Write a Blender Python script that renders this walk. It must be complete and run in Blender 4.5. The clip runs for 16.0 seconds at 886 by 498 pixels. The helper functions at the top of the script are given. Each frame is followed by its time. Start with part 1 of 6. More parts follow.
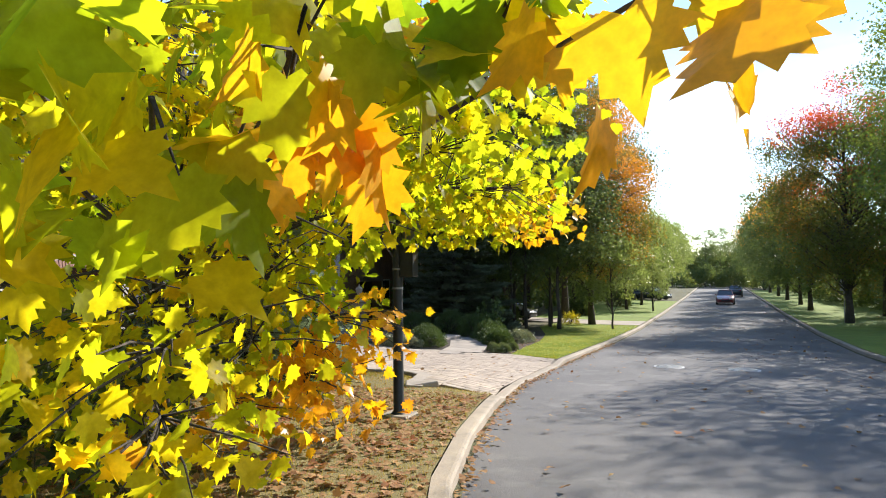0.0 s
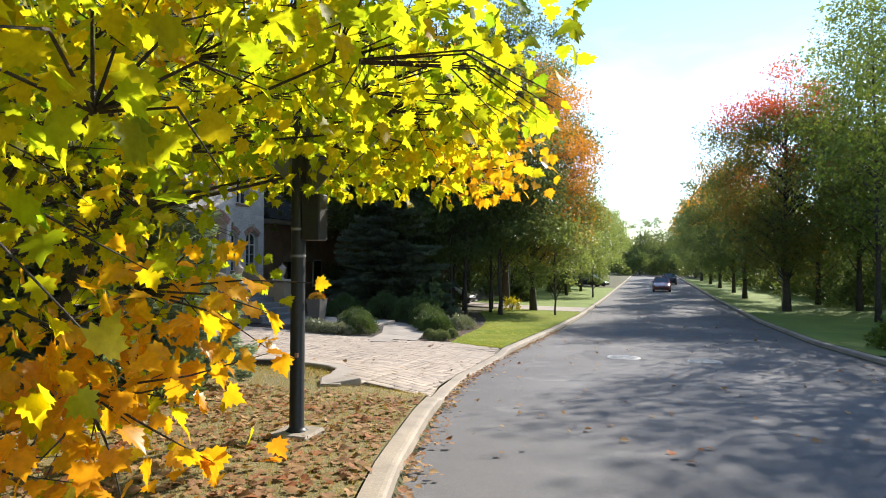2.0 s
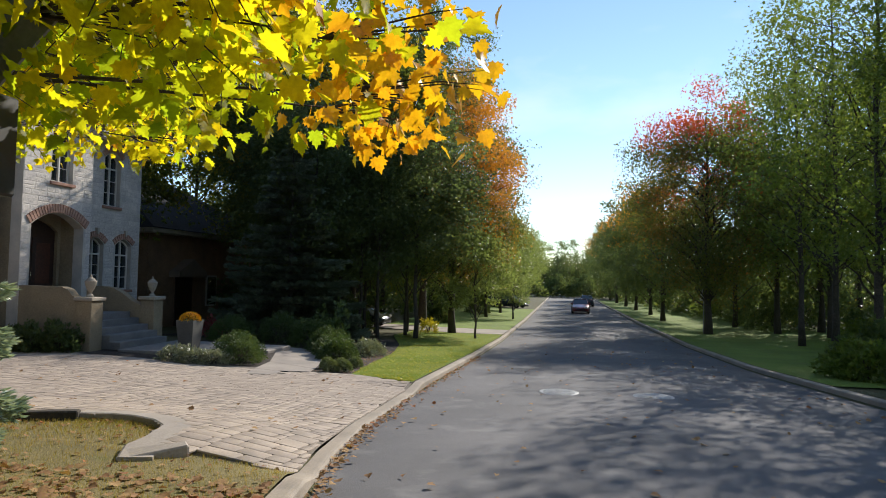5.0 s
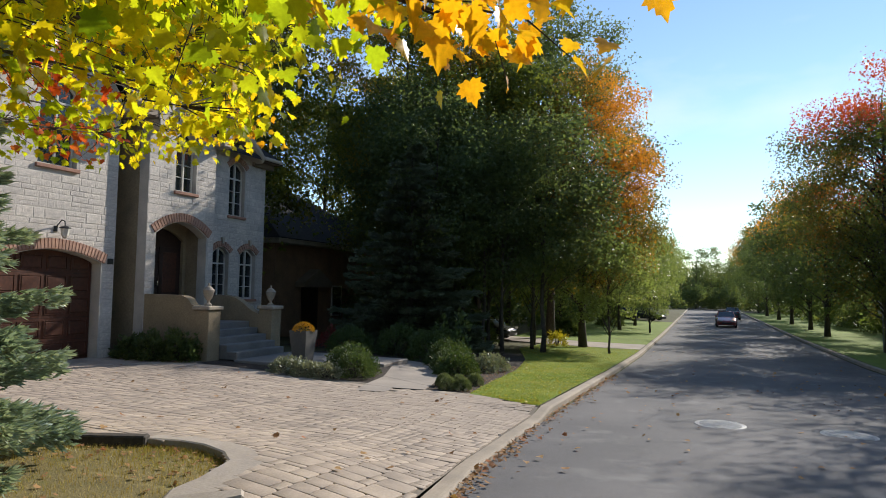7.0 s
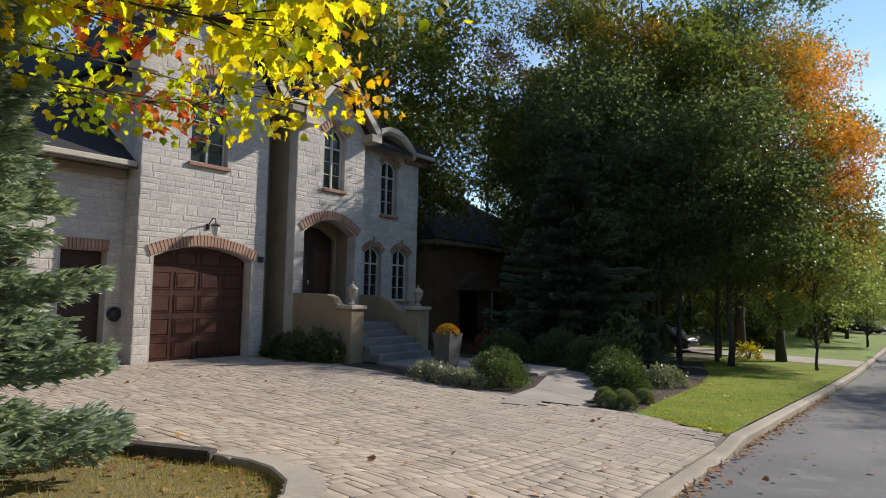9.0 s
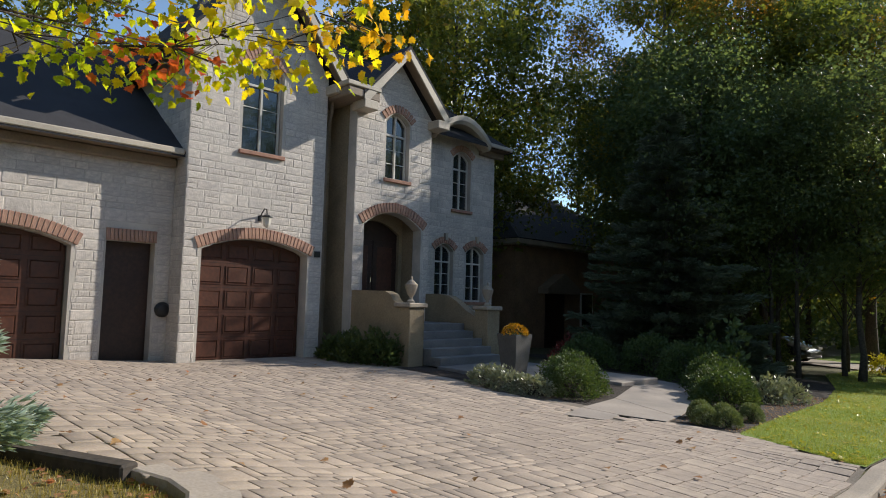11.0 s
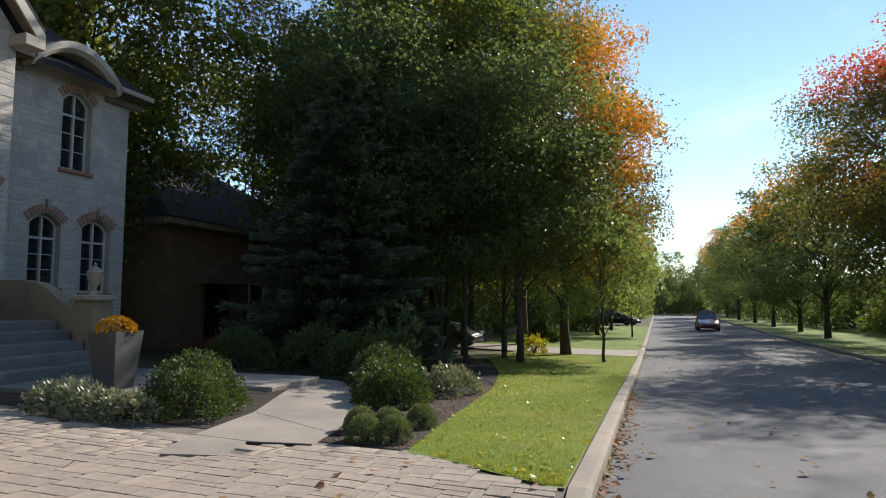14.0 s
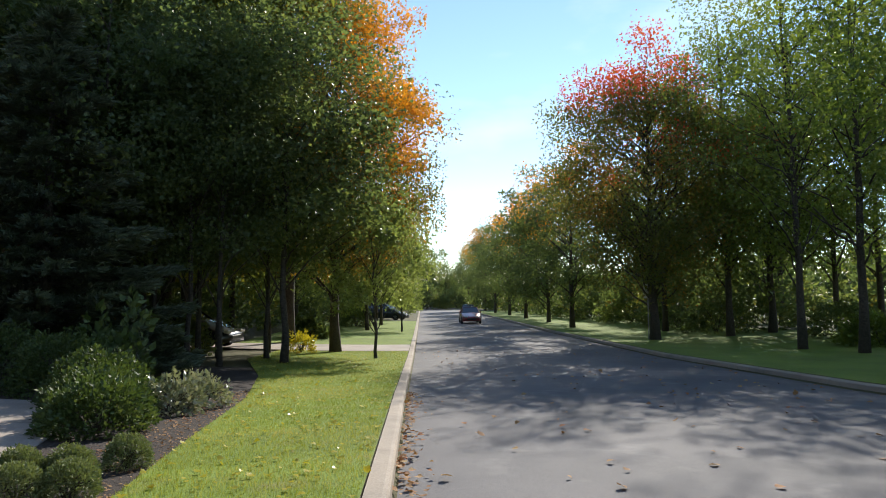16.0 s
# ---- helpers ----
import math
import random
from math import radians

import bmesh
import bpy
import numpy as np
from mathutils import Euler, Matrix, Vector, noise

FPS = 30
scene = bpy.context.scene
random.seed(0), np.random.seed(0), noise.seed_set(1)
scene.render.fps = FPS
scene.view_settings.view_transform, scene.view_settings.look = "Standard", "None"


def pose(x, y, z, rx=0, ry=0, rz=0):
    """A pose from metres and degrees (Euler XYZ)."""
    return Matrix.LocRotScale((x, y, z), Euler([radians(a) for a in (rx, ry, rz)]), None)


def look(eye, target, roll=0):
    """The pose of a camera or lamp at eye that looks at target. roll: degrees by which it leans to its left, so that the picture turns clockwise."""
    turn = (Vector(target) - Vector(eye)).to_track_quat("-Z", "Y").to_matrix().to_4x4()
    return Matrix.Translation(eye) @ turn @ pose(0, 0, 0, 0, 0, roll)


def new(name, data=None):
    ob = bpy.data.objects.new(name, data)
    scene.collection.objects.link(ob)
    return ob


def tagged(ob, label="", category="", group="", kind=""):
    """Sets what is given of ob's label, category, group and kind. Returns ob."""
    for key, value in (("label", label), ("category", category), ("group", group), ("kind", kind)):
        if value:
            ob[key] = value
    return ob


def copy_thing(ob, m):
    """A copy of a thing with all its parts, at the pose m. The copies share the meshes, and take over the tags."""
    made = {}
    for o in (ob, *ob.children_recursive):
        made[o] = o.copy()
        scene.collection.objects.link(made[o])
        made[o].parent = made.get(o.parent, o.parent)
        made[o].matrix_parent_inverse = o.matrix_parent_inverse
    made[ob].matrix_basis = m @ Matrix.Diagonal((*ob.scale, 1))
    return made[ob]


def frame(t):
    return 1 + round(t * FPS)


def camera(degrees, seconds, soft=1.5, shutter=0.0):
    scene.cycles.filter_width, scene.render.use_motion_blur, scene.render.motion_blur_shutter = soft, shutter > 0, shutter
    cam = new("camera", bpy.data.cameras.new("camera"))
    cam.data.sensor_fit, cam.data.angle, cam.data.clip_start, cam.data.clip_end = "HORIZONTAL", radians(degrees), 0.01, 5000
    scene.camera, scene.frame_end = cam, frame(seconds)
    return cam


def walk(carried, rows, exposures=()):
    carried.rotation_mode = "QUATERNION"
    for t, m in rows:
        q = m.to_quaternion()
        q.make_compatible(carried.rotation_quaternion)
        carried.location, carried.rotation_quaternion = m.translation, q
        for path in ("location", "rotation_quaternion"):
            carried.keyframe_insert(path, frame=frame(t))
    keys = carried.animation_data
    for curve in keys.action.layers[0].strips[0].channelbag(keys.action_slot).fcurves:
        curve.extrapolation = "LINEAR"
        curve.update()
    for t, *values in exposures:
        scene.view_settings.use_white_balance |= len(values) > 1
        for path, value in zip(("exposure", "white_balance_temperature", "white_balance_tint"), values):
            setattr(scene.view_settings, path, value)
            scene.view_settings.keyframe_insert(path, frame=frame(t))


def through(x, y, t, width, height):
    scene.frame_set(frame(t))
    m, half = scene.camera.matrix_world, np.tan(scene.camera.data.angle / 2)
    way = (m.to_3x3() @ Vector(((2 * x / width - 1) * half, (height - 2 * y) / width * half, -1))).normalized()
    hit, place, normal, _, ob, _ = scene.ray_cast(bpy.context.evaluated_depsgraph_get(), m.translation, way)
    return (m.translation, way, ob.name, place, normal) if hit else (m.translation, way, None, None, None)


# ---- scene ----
cam = camera(69.2, 16.0, soft=1.0)
PATH = [
    (0, (-0.151, -1.182, 2.038), (-0.941, 0.654, 2.107), -0.6),
    (0.5, (-0.344, -0.627, 1.966), (-1.105, 1.222, 1.997), -0.4),
    (1, (-0.6, -0.133, 1.896), (-1.333, 1.727, 1.918), -0.5),
    (1.5, (-0.786, 0.429, 1.855), (-1.509, 2.293, 1.871), -0.2),
    (2, (-0.877, 0.942, 1.838), (-1.49, 2.845, 1.86), 0.4),
    (2.5, (-1.036, 1.454, 1.802), (-1.602, 3.372, 1.839), 0.8),
    (3, (-1.162, 1.951, 1.769), (-1.654, 3.889, 1.825), 0.7),
    (3.5, (-1.198, 2.407, 1.724), (-1.656, 4.353, 1.791), 0.4),
    (4, (-1.281, 2.917, 1.691), (-1.662, 4.879, 1.76), 0.4),
    (4.2, (-1.289, 3.107, 1.684), (-1.652, 5.072, 1.758), 1.0),
    (6.3, (-1.634, 4.947, 1.64), (-2.095, 6.891, 1.752), 0.5),
    (6.5, (-1.638, 5.089, 1.63), (-2.188, 7.009, 1.747), 0.5),
    (7, (-1.745, 5.503, 1.595), (-2.493, 7.353, 1.713), 1.0),
    (7.5, (-1.873, 5.951, 1.544), (-2.769, 7.735, 1.667), 1.2),
    (8, (-1.985, 6.39, 1.51), (-2.991, 8.115, 1.627), 1.2),
    (8.5, (-2.085, 6.851, 1.466), (-3.155, 8.536, 1.59), 1.3),
    (9, (-2.173, 7.281, 1.413), (-3.38, 8.871, 1.543), 1.3),
    (9.5, (-2.31, 7.681, 1.362), (-3.671, 9.14, 1.5), 1.4),
    (9.7, (-2.32, 7.832, 1.34), (-3.756, 9.216, 1.486), 1.5),
    (11.8, (-3.003, 9.752, 1.07), (-4.415, 11.158, 1.236), 1.6),
    (12, (-3.078, 9.943, 1.075), (-4.44, 11.398, 1.249), 1.2),
    (12.5, (-3.305, 10.379, 1.041), (-4.524, 11.955, 1.209), 0.8),
    (13, (-3.443, 10.88, 1.01), (-4.509, 12.564, 1.178), 0.4),
    (13.5, (-3.636, 11.407, 0.962), (-4.446, 13.228, 1.124), 0.2),
    (14, (-3.766, 11.89, 0.931), (-4.395, 13.782, 1.086), 0.2),
    (14.5, (-3.888, 12.354, 0.887), (-4.302, 14.305, 1.037), -0.1),
    (15, (-3.974, 12.834, 0.835), (-4.212, 14.815, 0.978), -0.3),
    (15.5, (-4.025, 13.278, 0.821), (-4.064, 15.272, 0.963), -0.3),
    (16, (-4.048, 13.731, 0.795), (-3.981, 15.725, 0.94), -0.3),
]
walk(cam, [(t, look(eye, target, roll)) for t, eye, target, roll in PATH],
     exposures=[(0.0, 1.0), (1.5, 1.0), (2.5, 0.86), (3.5, 0.58), (6.5, 0.25), (9.5, 0.25), (12.5, 0.26), (14.0, 0.36), (16.0, 0.55)])

# ---------- world, sun, exposure ----------
SUN_AZ, SUN_EL = 67.0, 30.5      # degrees from +x towards +y, and above the horizon
sun_dir = Vector((math.cos(radians(SUN_AZ)) * math.cos(radians(SUN_EL)),
                  math.sin(radians(SUN_AZ)) * math.cos(radians(SUN_EL)), math.sin(radians(SUN_EL))))
world = bpy.data.worlds.new("world")
scene.world = world
world.use_nodes = True
wt = world.node_tree
wt.nodes.clear()
w_out = wt.nodes.new("ShaderNodeOutputWorld")
w_bg = wt.nodes.new("ShaderNodeBackground")
w_sky = wt.nodes.new("ShaderNodeTexSky")
w_sky.sky_type, w_sky.sun_disc = "NISHITA", False
w_sky.sun_elevation, w_sky.sun_rotation = radians(SUN_EL), radians(90 - SUN_AZ)
w_sky.dust_density, w_sky.air_density, w_sky.ozone_density = 0.0, 1.0, 2.0
w_tc = wt.nodes.new("ShaderNodeTexCoord")
w_map = wt.nodes.new("ShaderNodeMapping")
w_map.inputs["Scale"].default_value = (1.2, 1.2, 3.2)
w_noise = wt.nodes.new("ShaderNodeTexNoise")
w_noise.inputs["Scale"].default_value, w_noise.inputs["Detail"].default_value = 2.1, 7.0
w_ramp = wt.nodes.new("ShaderNodeValToRGB")
w_ramp.color_ramp.elements[0].position, w_ramp.color_ramp.elements[1].position = 0.55, 0.86
w_ramp.color_ramp.elements[0].color, w_ramp.color_ramp.elements[1].color = (0, 0, 0, 1), (0.75, 0.75, 0.75, 1)
w_mix = wt.nodes.new("ShaderNodeMixRGB")
w_mix.inputs[2].default_value = (6.0, 6.3, 6.8, 1)
wt.links.new(w_tc.outputs["Generated"], w_map.inputs["Vector"])
wt.links.new(w_map.outputs["Vector"], w_noise.inputs["Vector"])
wt.links.new(w_noise.outputs["Fac"], w_ramp.inputs["Fac"])
wt.links.new(w_ramp.outputs["Color"], w_mix.inputs[0])
wt.links.new(w_sky.outputs["Color"], w_mix.inputs[1])
wt.links.new(w_mix.outputs["Color"], w_bg.inputs["Color"])
w_bg.inputs["Strength"].default_value = 0.15
wt.links.new(w_bg.outputs["Background"], w_out.inputs["Surface"])
sun = new("sun", bpy.data.lights.new("sun", "SUN"))
sun.data.energy, sun.data.angle, sun.data.color = 5.0, radians(0.53), (1.0, 0.94, 0.84)
sun.matrix_world = look(sun_dir * 60, (0, 0, 0))


# ---------- materials ----------
def nodes_of(name):
    m = bpy.data.materials.new(name)
    m.use_nodes = True
    t = m.node_tree
    return m, t, t.nodes["Principled BSDF"], t.nodes["Material Output"]


def noise_node(t, scale, detail=5.0, coord="Object", rough=0.6):
    tc = t.nodes.new("ShaderNodeTexCoord")
    n = t.nodes.new("ShaderNodeTexNoise")
    n.inputs["Scale"].default_value, n.inputs["Detail"].default_value, n.inputs["Roughness"].default_value = scale, detail, rough
    t.links.new(tc.outputs[coord], n.inputs["Vector"])
    return n


def ramp(t, src, stops):
    r = t.nodes.new("ShaderNodeValToRGB")
    e = r.color_ramp.elements
    while len(e) < len(stops):
        e.new(0.5)
    for el, (p, c) in zip(e, stops):
        el.position, el.color = p, (*c, 1)
    t.links.new(src, r.inputs["Fac"])
    return r.outputs["Color"]


def mix(t, fac, a, b, how="MIX"):
    n = t.nodes.new("ShaderNodeMixRGB")
    n.blend_type = how
    for sock, v in zip(n.inputs, (fac, a, b)):
        if isinstance(v, (int, float)):
            sock.default_value = v
        elif isinstance(v, tuple):
            sock.default_value = (*v, 1)
        else:
            t.links.new(v, sock)
    return n.outputs["Color"]


def bump(t, bsdf, src, strength, dist):
    b = t.nodes.new("ShaderNodeBump")
    b.inputs["Strength"].default_value, b.inputs["Distance"].default_value = strength, dist
    t.links.new(src, b.inputs["Height"])
    t.links.new(b.outputs["Normal"], bsdf.inputs["Normal"])


def surface(name, light, dark, rough=0.8, fine=40.0, coarse=1.2, relief=0.4, dist=0.01, metal=0.0, vary="", spec=0.5, stain=None):
    """A worn surface: colour between dark and light by fine grain and coarse stains, with relief; vary: 'object' or 'island'."""
    m, t, b, _ = nodes_of(name)
    f, c = noise_node(t, fine, 6.0), noise_node(t, coarse, 4.0)
    col = ramp(t, f.outputs["Fac"], [(0.3, dark), (0.7, light)])
    shade = ramp(t, c.outputs["Fac"], [(0.3, (0.72, 0.72, 0.72)), (0.65, (1.08, 1.06, 1.03))])
    col = mix(t, 1.0, col, shade, "MULTIPLY")
    if stain:
        s = noise_node(t, coarse * 3.1, 6.0)
        col = mix(t, ramp(t, s.outputs["Fac"], [(0.56, (0, 0, 0)), (0.72, (0.8, 0.8, 0.8))]), col, stain)
    if vary:
        src = t.nodes.new("ShaderNodeObjectInfo").outputs["Random"] if vary == "object" else t.nodes.new("ShaderNodeNewGeometry").outputs["Random Per Island"]
        col = mix(t, 1.0, col, ramp(t, src, [(0.0, (0.89, 0.88, 0.88)), (0.5, (0.98, 0.97, 0.96)), (1.0, (1.08, 1.07, 1.05))]), "MULTIPLY")
    t.links.new(col, b.inputs["Base Color"])
    b.inputs["Roughness"].default_value, b.inputs["Metallic"].default_value = rough, metal
    b.inputs["Specular IOR Level"].default_value = spec
    if relief:
        bump(t, b, f.outputs["Fac"], relief, dist)
    return m


def leaf_material(name, stops, through=0.5, patch=0.25, gloss=0.36):
    """Leaves: each takes a colour of its own, larger patches drift; light shines through."""
    m, t, b, out = nodes_of(name)
    isl = t.nodes.new("ShaderNodeNewGeometry").outputs["Random Per Island"]
    n = noise_node(t, patch, 3.0)
    fac = t.nodes.new("ShaderNodeMath")
    fac.operation = "MULTIPLY_ADD"
    t.links.new(isl, fac.inputs[0])
    fac.inputs[1].default_value = 0.55
    shift = t.nodes.new("ShaderNodeMath")
    shift.operation = "MULTIPLY_ADD"
    t.links.new(n.outputs["Fac"], shift.inputs[0])
    shift.inputs[1].default_value, shift.inputs[2].default_value = 1.6, -0.58
    t.links.new(shift.outputs[0], fac.inputs[2])
    col = ramp(t, fac.outputs[0], stops)
    vein = noise_node(t, 38.0, 3.0)
    col = mix(t, 1.0, col, ramp(t, vein.outputs["Fac"], [(0.3, (0.82, 0.8, 0.75)), (0.7, (1.1, 1.1, 1.1))]), "MULTIPLY")
    t.links.new(col, b.inputs["Base Color"])
    b.inputs["Roughness"].default_value = gloss
    b.inputs["Specular IOR Level"].default_value = 0.5
    tr = t.nodes.new("ShaderNodeBsdfTranslucent")
    t.links.new(mix(t, 1.0, col, (1.25, 1.2, 0.7), "MULTIPLY"), tr.inputs["Color"])
    mx = t.nodes.new("ShaderNodeMixShader")
    mx.inputs[0].default_value = through
    t.links.new(b.outputs[0], mx.inputs[1])
    t.links.new(tr.outputs[0], mx.inputs[2])
    t.links.new(mx.outputs[0], out.inputs["Surface"])
    return m


M = {}
M["asphalt"] = surface("asphalt", (0.165, 0.158, 0.165), (0.07, 0.067, 0.071), 0.86, 95.0, 0.45, 0.55, 0.008, stain=(0.18, 0.172, 0.168))
M["kerb"] = surface("kerb_concrete", (0.40, 0.335, 0.265), (0.27, 0.225, 0.18), 0.85, 60.0, 1.1, 0.4, 0.006, stain=(0.24, 0.2, 0.16))
M["paver"] = surface("paver_stone", (0.44, 0.365, 0.30), (0.34, 0.275, 0.225), 0.85, 55.0, 2.2, 0.5, 0.006, vary="object")
M["paver_rest"] = surface("paver_stone_rest", (0.44, 0.365, 0.30), (0.34, 0.275, 0.225), 0.85, 55.0, 2.2, 0.5, 0.006, vary="island")
M["joint"] = surface("joint_sand", (0.27, 0.225, 0.18), (0.12, 0.10, 0.08), 0.95, 70.0, 1.0, 0.5, 0.01)
M["slab"] = surface("walk_slab", (0.40, 0.345, 0.30), (0.29, 0.25, 0.215), 0.8, 45.0, 0.9, 0.3, 0.004)
M["soil"] = surface("mulch", (0.060, 0.042, 0.032), (0.018, 0.013, 0.010), 0.95, 30.0, 2.0, 0.9, 0.03)
M["lawn"] = surface("lawn_turf", (0.21, 0.29, 0.03), (0.11, 0.17, 0.018), 0.95, 55.0, 0.6, 0.8, 0.02, stain=(0.2, 0.19, 0.05))
M["drylawn"] = surface("dry_turf", (0.28, 0.22, 0.09), (0.13, 0.11, 0.04), 0.95, 45.0, 0.8, 0.8, 0.02, stain=(0.13, 0.135, 0.03))
M["forest"] = surface("woodland_floor", (0.11, 0.10, 0.035), (0.035, 0.04, 0.012), 0.95, 25.0, 0.4, 0.8, 0.03, stain=(0.1, 0.06, 0.025))
M["stone"] = surface("grey_stone", (0.64, 0.595, 0.555), (0.46, 0.425, 0.395), 0.88, 28.0, 2.5, 0.6, 0.012, vary="object")
M["stone_rest"] = surface("grey_stone_rest", (0.64, 0.595, 0.555), (0.46, 0.425, 0.395), 0.88, 28.0, 2.5, 0.6, 0.012, vary="island")
M["mortar"] = surface("mortar", (0.56, 0.52, 0.47), (0.43, 0.40, 0.36), 0.95, 60.0, 1.5, 0.5, 0.006)
M["stucco"] = surface("sand_stucco", (0.33, 0.26, 0.17), (0.21, 0.165, 0.105), 0.92, 35.0, 1.4, 0.5, 0.008)
M["brick"] = surface("pink_brick", (0.46, 0.28, 0.21), (0.33, 0.19, 0.14), 0.9, 50.0, 3.0, 0.5, 0.006, vary="object")
M["sillstone"] = surface("sill_brick", (0.40, 0.22, 0.16), (0.26, 0.14, 0.10), 0.9, 50.0, 3.0, 0.4, 0.006)
M["trim"] = surface("beige_trim", (0.50, 0.44, 0.36), (0.40, 0.35, 0.28), 0.6, 30.0, 1.0, 0.1, 0.003)
M["soffit"] = surface("brown_soffit", (0.26, 0.20, 0.15), (0.19, 0.15, 0.11), 0.7, 30.0, 1.0, 0.15, 0.003)
M["sleeper"] = surface("weathered_sleeper", (0.085, 0.068, 0.055), (0.035, 0.028, 0.023), 0.9, 18.0, 3.0, 0.5, 0.006)
M["roof"] = surface("dark_shingle", (0.040, 0.038, 0.042), (0.014, 0.013, 0.016), 0.9, 45.0, 1.4, 0.7, 0.012)
M["wood"] = surface("red_brown_wood", (0.105, 0.038, 0.022), (0.052, 0.018, 0.011), 0.42, 14.0, 2.0, 0.15, 0.003)
M["darkwood"] = surface("dark_wood", (0.05, 0.022, 0.016), (0.022, 0.010, 0.008), 0.45, 14.0, 2.0, 0.15, 0.003)
M["frame"] = surface("white_frame", (0.60, 0.58, 0.53), (0.50, 0.48, 0.44), 0.5, 30.0, 1.0, 0.05, 0.002)
M["bark"] = surface("grey_bark", (0.105, 0.085, 0.068), (0.035, 0.028, 0.022), 0.95, 22.0, 2.5, 1.0, 0.025)
M["black"] = surface("black_paint", (0.022, 0.022, 0.024), (0.012, 0.012, 0.013), 0.45, 40.0, 3.0, 0.1, 0.002)
M["greymetal"] = surface("grey_metal", (0.30, 0.30, 0.31), (0.22, 0.22, 0.23), 0.45, 40.0, 2.0, 0.1, 0.002, metal=0.6)
M["planter"] = surface("grey_planter", (0.125, 0.12, 0.118), (0.08, 0.077, 0.075), 0.7, 40.0, 2.0, 0.15, 0.003)
M["brown2"] = surface("brown_brick_far", (0.32, 0.205, 0.125), (0.21, 0.13, 0.08), 0.9, 18.0, 1.5, 0.4, 0.008)
M["stonestep"] = surface("step_stone", (0.216, 0.209, 0.205), (0.144, 0.14, 0.137), 0.75, 30.0, 1.5, 0.3, 0.005)
M["castiron"] = surface("pale_iron", (0.55, 0.53, 0.51), (0.42, 0.40, 0.38), 0.6, 60.0, 4.0, 0.4, 0.004)
M["tyre"] = surface("tyre_rubber", (0.022, 0.022, 0.022), (0.012, 0.012, 0.012), 0.8, 40.0, 3.0, 0.2, 0.003)
M["bulb"] = surface("urn_stone", (0.42, 0.36, 0.29), (0.31, 0.26, 0.2), 0.8, 40.0, 3.0, 0.2, 0.003)

M["leaf_near"] = leaf_material("leaf_maple_near", [(0.0, (0.19, 0.31, 0.014)), (0.4, (0.44, 0.49, 0.016)), (0.64, (0.69, 0.60, 0.016)), (0.88, (0.80, 0.55, 0.014)), (1.0, (0.62, 0.26, 0.02))], 0.85, 0.5, gloss=0.5)
M["leaf_gold"] = leaf_material("leaf_maple_gold", [(0.0, (0.72, 0.52, 0.015)), (0.5, (0.80, 0.44, 0.014)), (1.0, (0.72, 0.28, 0.02))], 0.58, 0.6)
M["leaf_red"] = leaf_material("leaf_maple_red", [(0.0, (0.62, 0.17, 0.03)), (0.5, (0.60, 0.10, 0.025)), (1.0, (0.45, 0.05, 0.02))], 0.5, 0.5)
M["leaf_green"] = leaf_material("leaf_green", [(0.0, (0.0767, 0.118, 0.0569)), (0.5, (0.114, 0.157, 0.0669)), (0.85, (0.167, 0.198, 0.0619)), (1.0, (0.322, 0.26, 0.0619))], 0.62, gloss=0.42)
M["leaf_pale"] = leaf_material("leaf_pale_green", [(0.0, (0.13, 0.18, 0.06)), (0.6, (0.22, 0.28, 0.10)), (1.0, (0.32, 0.34, 0.13))], 0.6)
M["leaf_bright"] = leaf_material("leaf_bright_green", [(0.0, (0.101, 0.155, 0.0338)), (0.6, (0.162, 0.223, 0.0473)), (1.0, (0.257, 0.284, 0.0675))], 0.58)
M["leaf_turning"] = leaf_material("leaf_turning", [(0.0, (0.0862, 0.121, 0.0345)), (0.4, (0.149, 0.161, 0.0345)), (0.7, (0.368, 0.23, 0.0345)), (0.88, (0.598, 0.276, 0.0287)), (1.0, (0.667, 0.345, 0.0345))], 0.5)
M["leaf_olive"] = leaf_material("leaf_olive", [(0.0, (0.0868, 0.117, 0.0306)), (0.45, (0.143, 0.174, 0.0358)), (0.75, (0.245, 0.235, 0.0408)), (1.0, (0.428, 0.265, 0.0358))], 0.6)
M["leaf_rust"] = leaf_material("leaf_rust", [(0.0, (0.091, 0.13, 0.0455)), (0.5, (0.143, 0.163, 0.0455)), (0.8, (0.26, 0.169, 0.0455)), (1.0, (0.546, 0.208, 0.039))], 0.6)
M["leaf_orange"] = leaf_material("leaf_orange", [(0.0, (0.46, 0.24, 0.02)), (0.5, (0.68, 0.28, 0.022)), (1.0, (0.72, 0.38, 0.03))], 0.5)
M["needle_blue"] = leaf_material("needle_blue", [(0.0, (0.22, 0.31, 0.26)), (0.6, (0.36, 0.45, 0.38)), (1.0, (0.46, 0.52, 0.42))], 0.3, 0.8)
M["needle_dark"] = leaf_material("needle_dark", [(0.0, (0.101, 0.134, 0.101)), (0.6, (0.151, 0.193, 0.134)), (1.0, (0.218, 0.252, 0.168))], 0.3)
M["box"] = leaf_material("leaf_box", [(0.0, (0.05, 0.085, 0.022)), (0.6, (0.085, 0.13, 0.035)), (1.0, (0.14, 0.18, 0.05))], 0.3, 2.0, gloss=0.6)
M["tuft"] = leaf_material("leaf_tuft", [(0.0, (0.11, 0.15, 0.055)), (0.6, (0.17, 0.21, 0.085)), (1.0, (0.24, 0.27, 0.12))], 0.3, 2.0, gloss=0.6)
M["silver"] = leaf_material("leaf_silver", [(0.0, (0.16, 0.19, 0.12)), (0.6, (0.27, 0.29, 0.20)), (1.0, (0.38, 0.36, 0.28))], 0.25, 2.0)
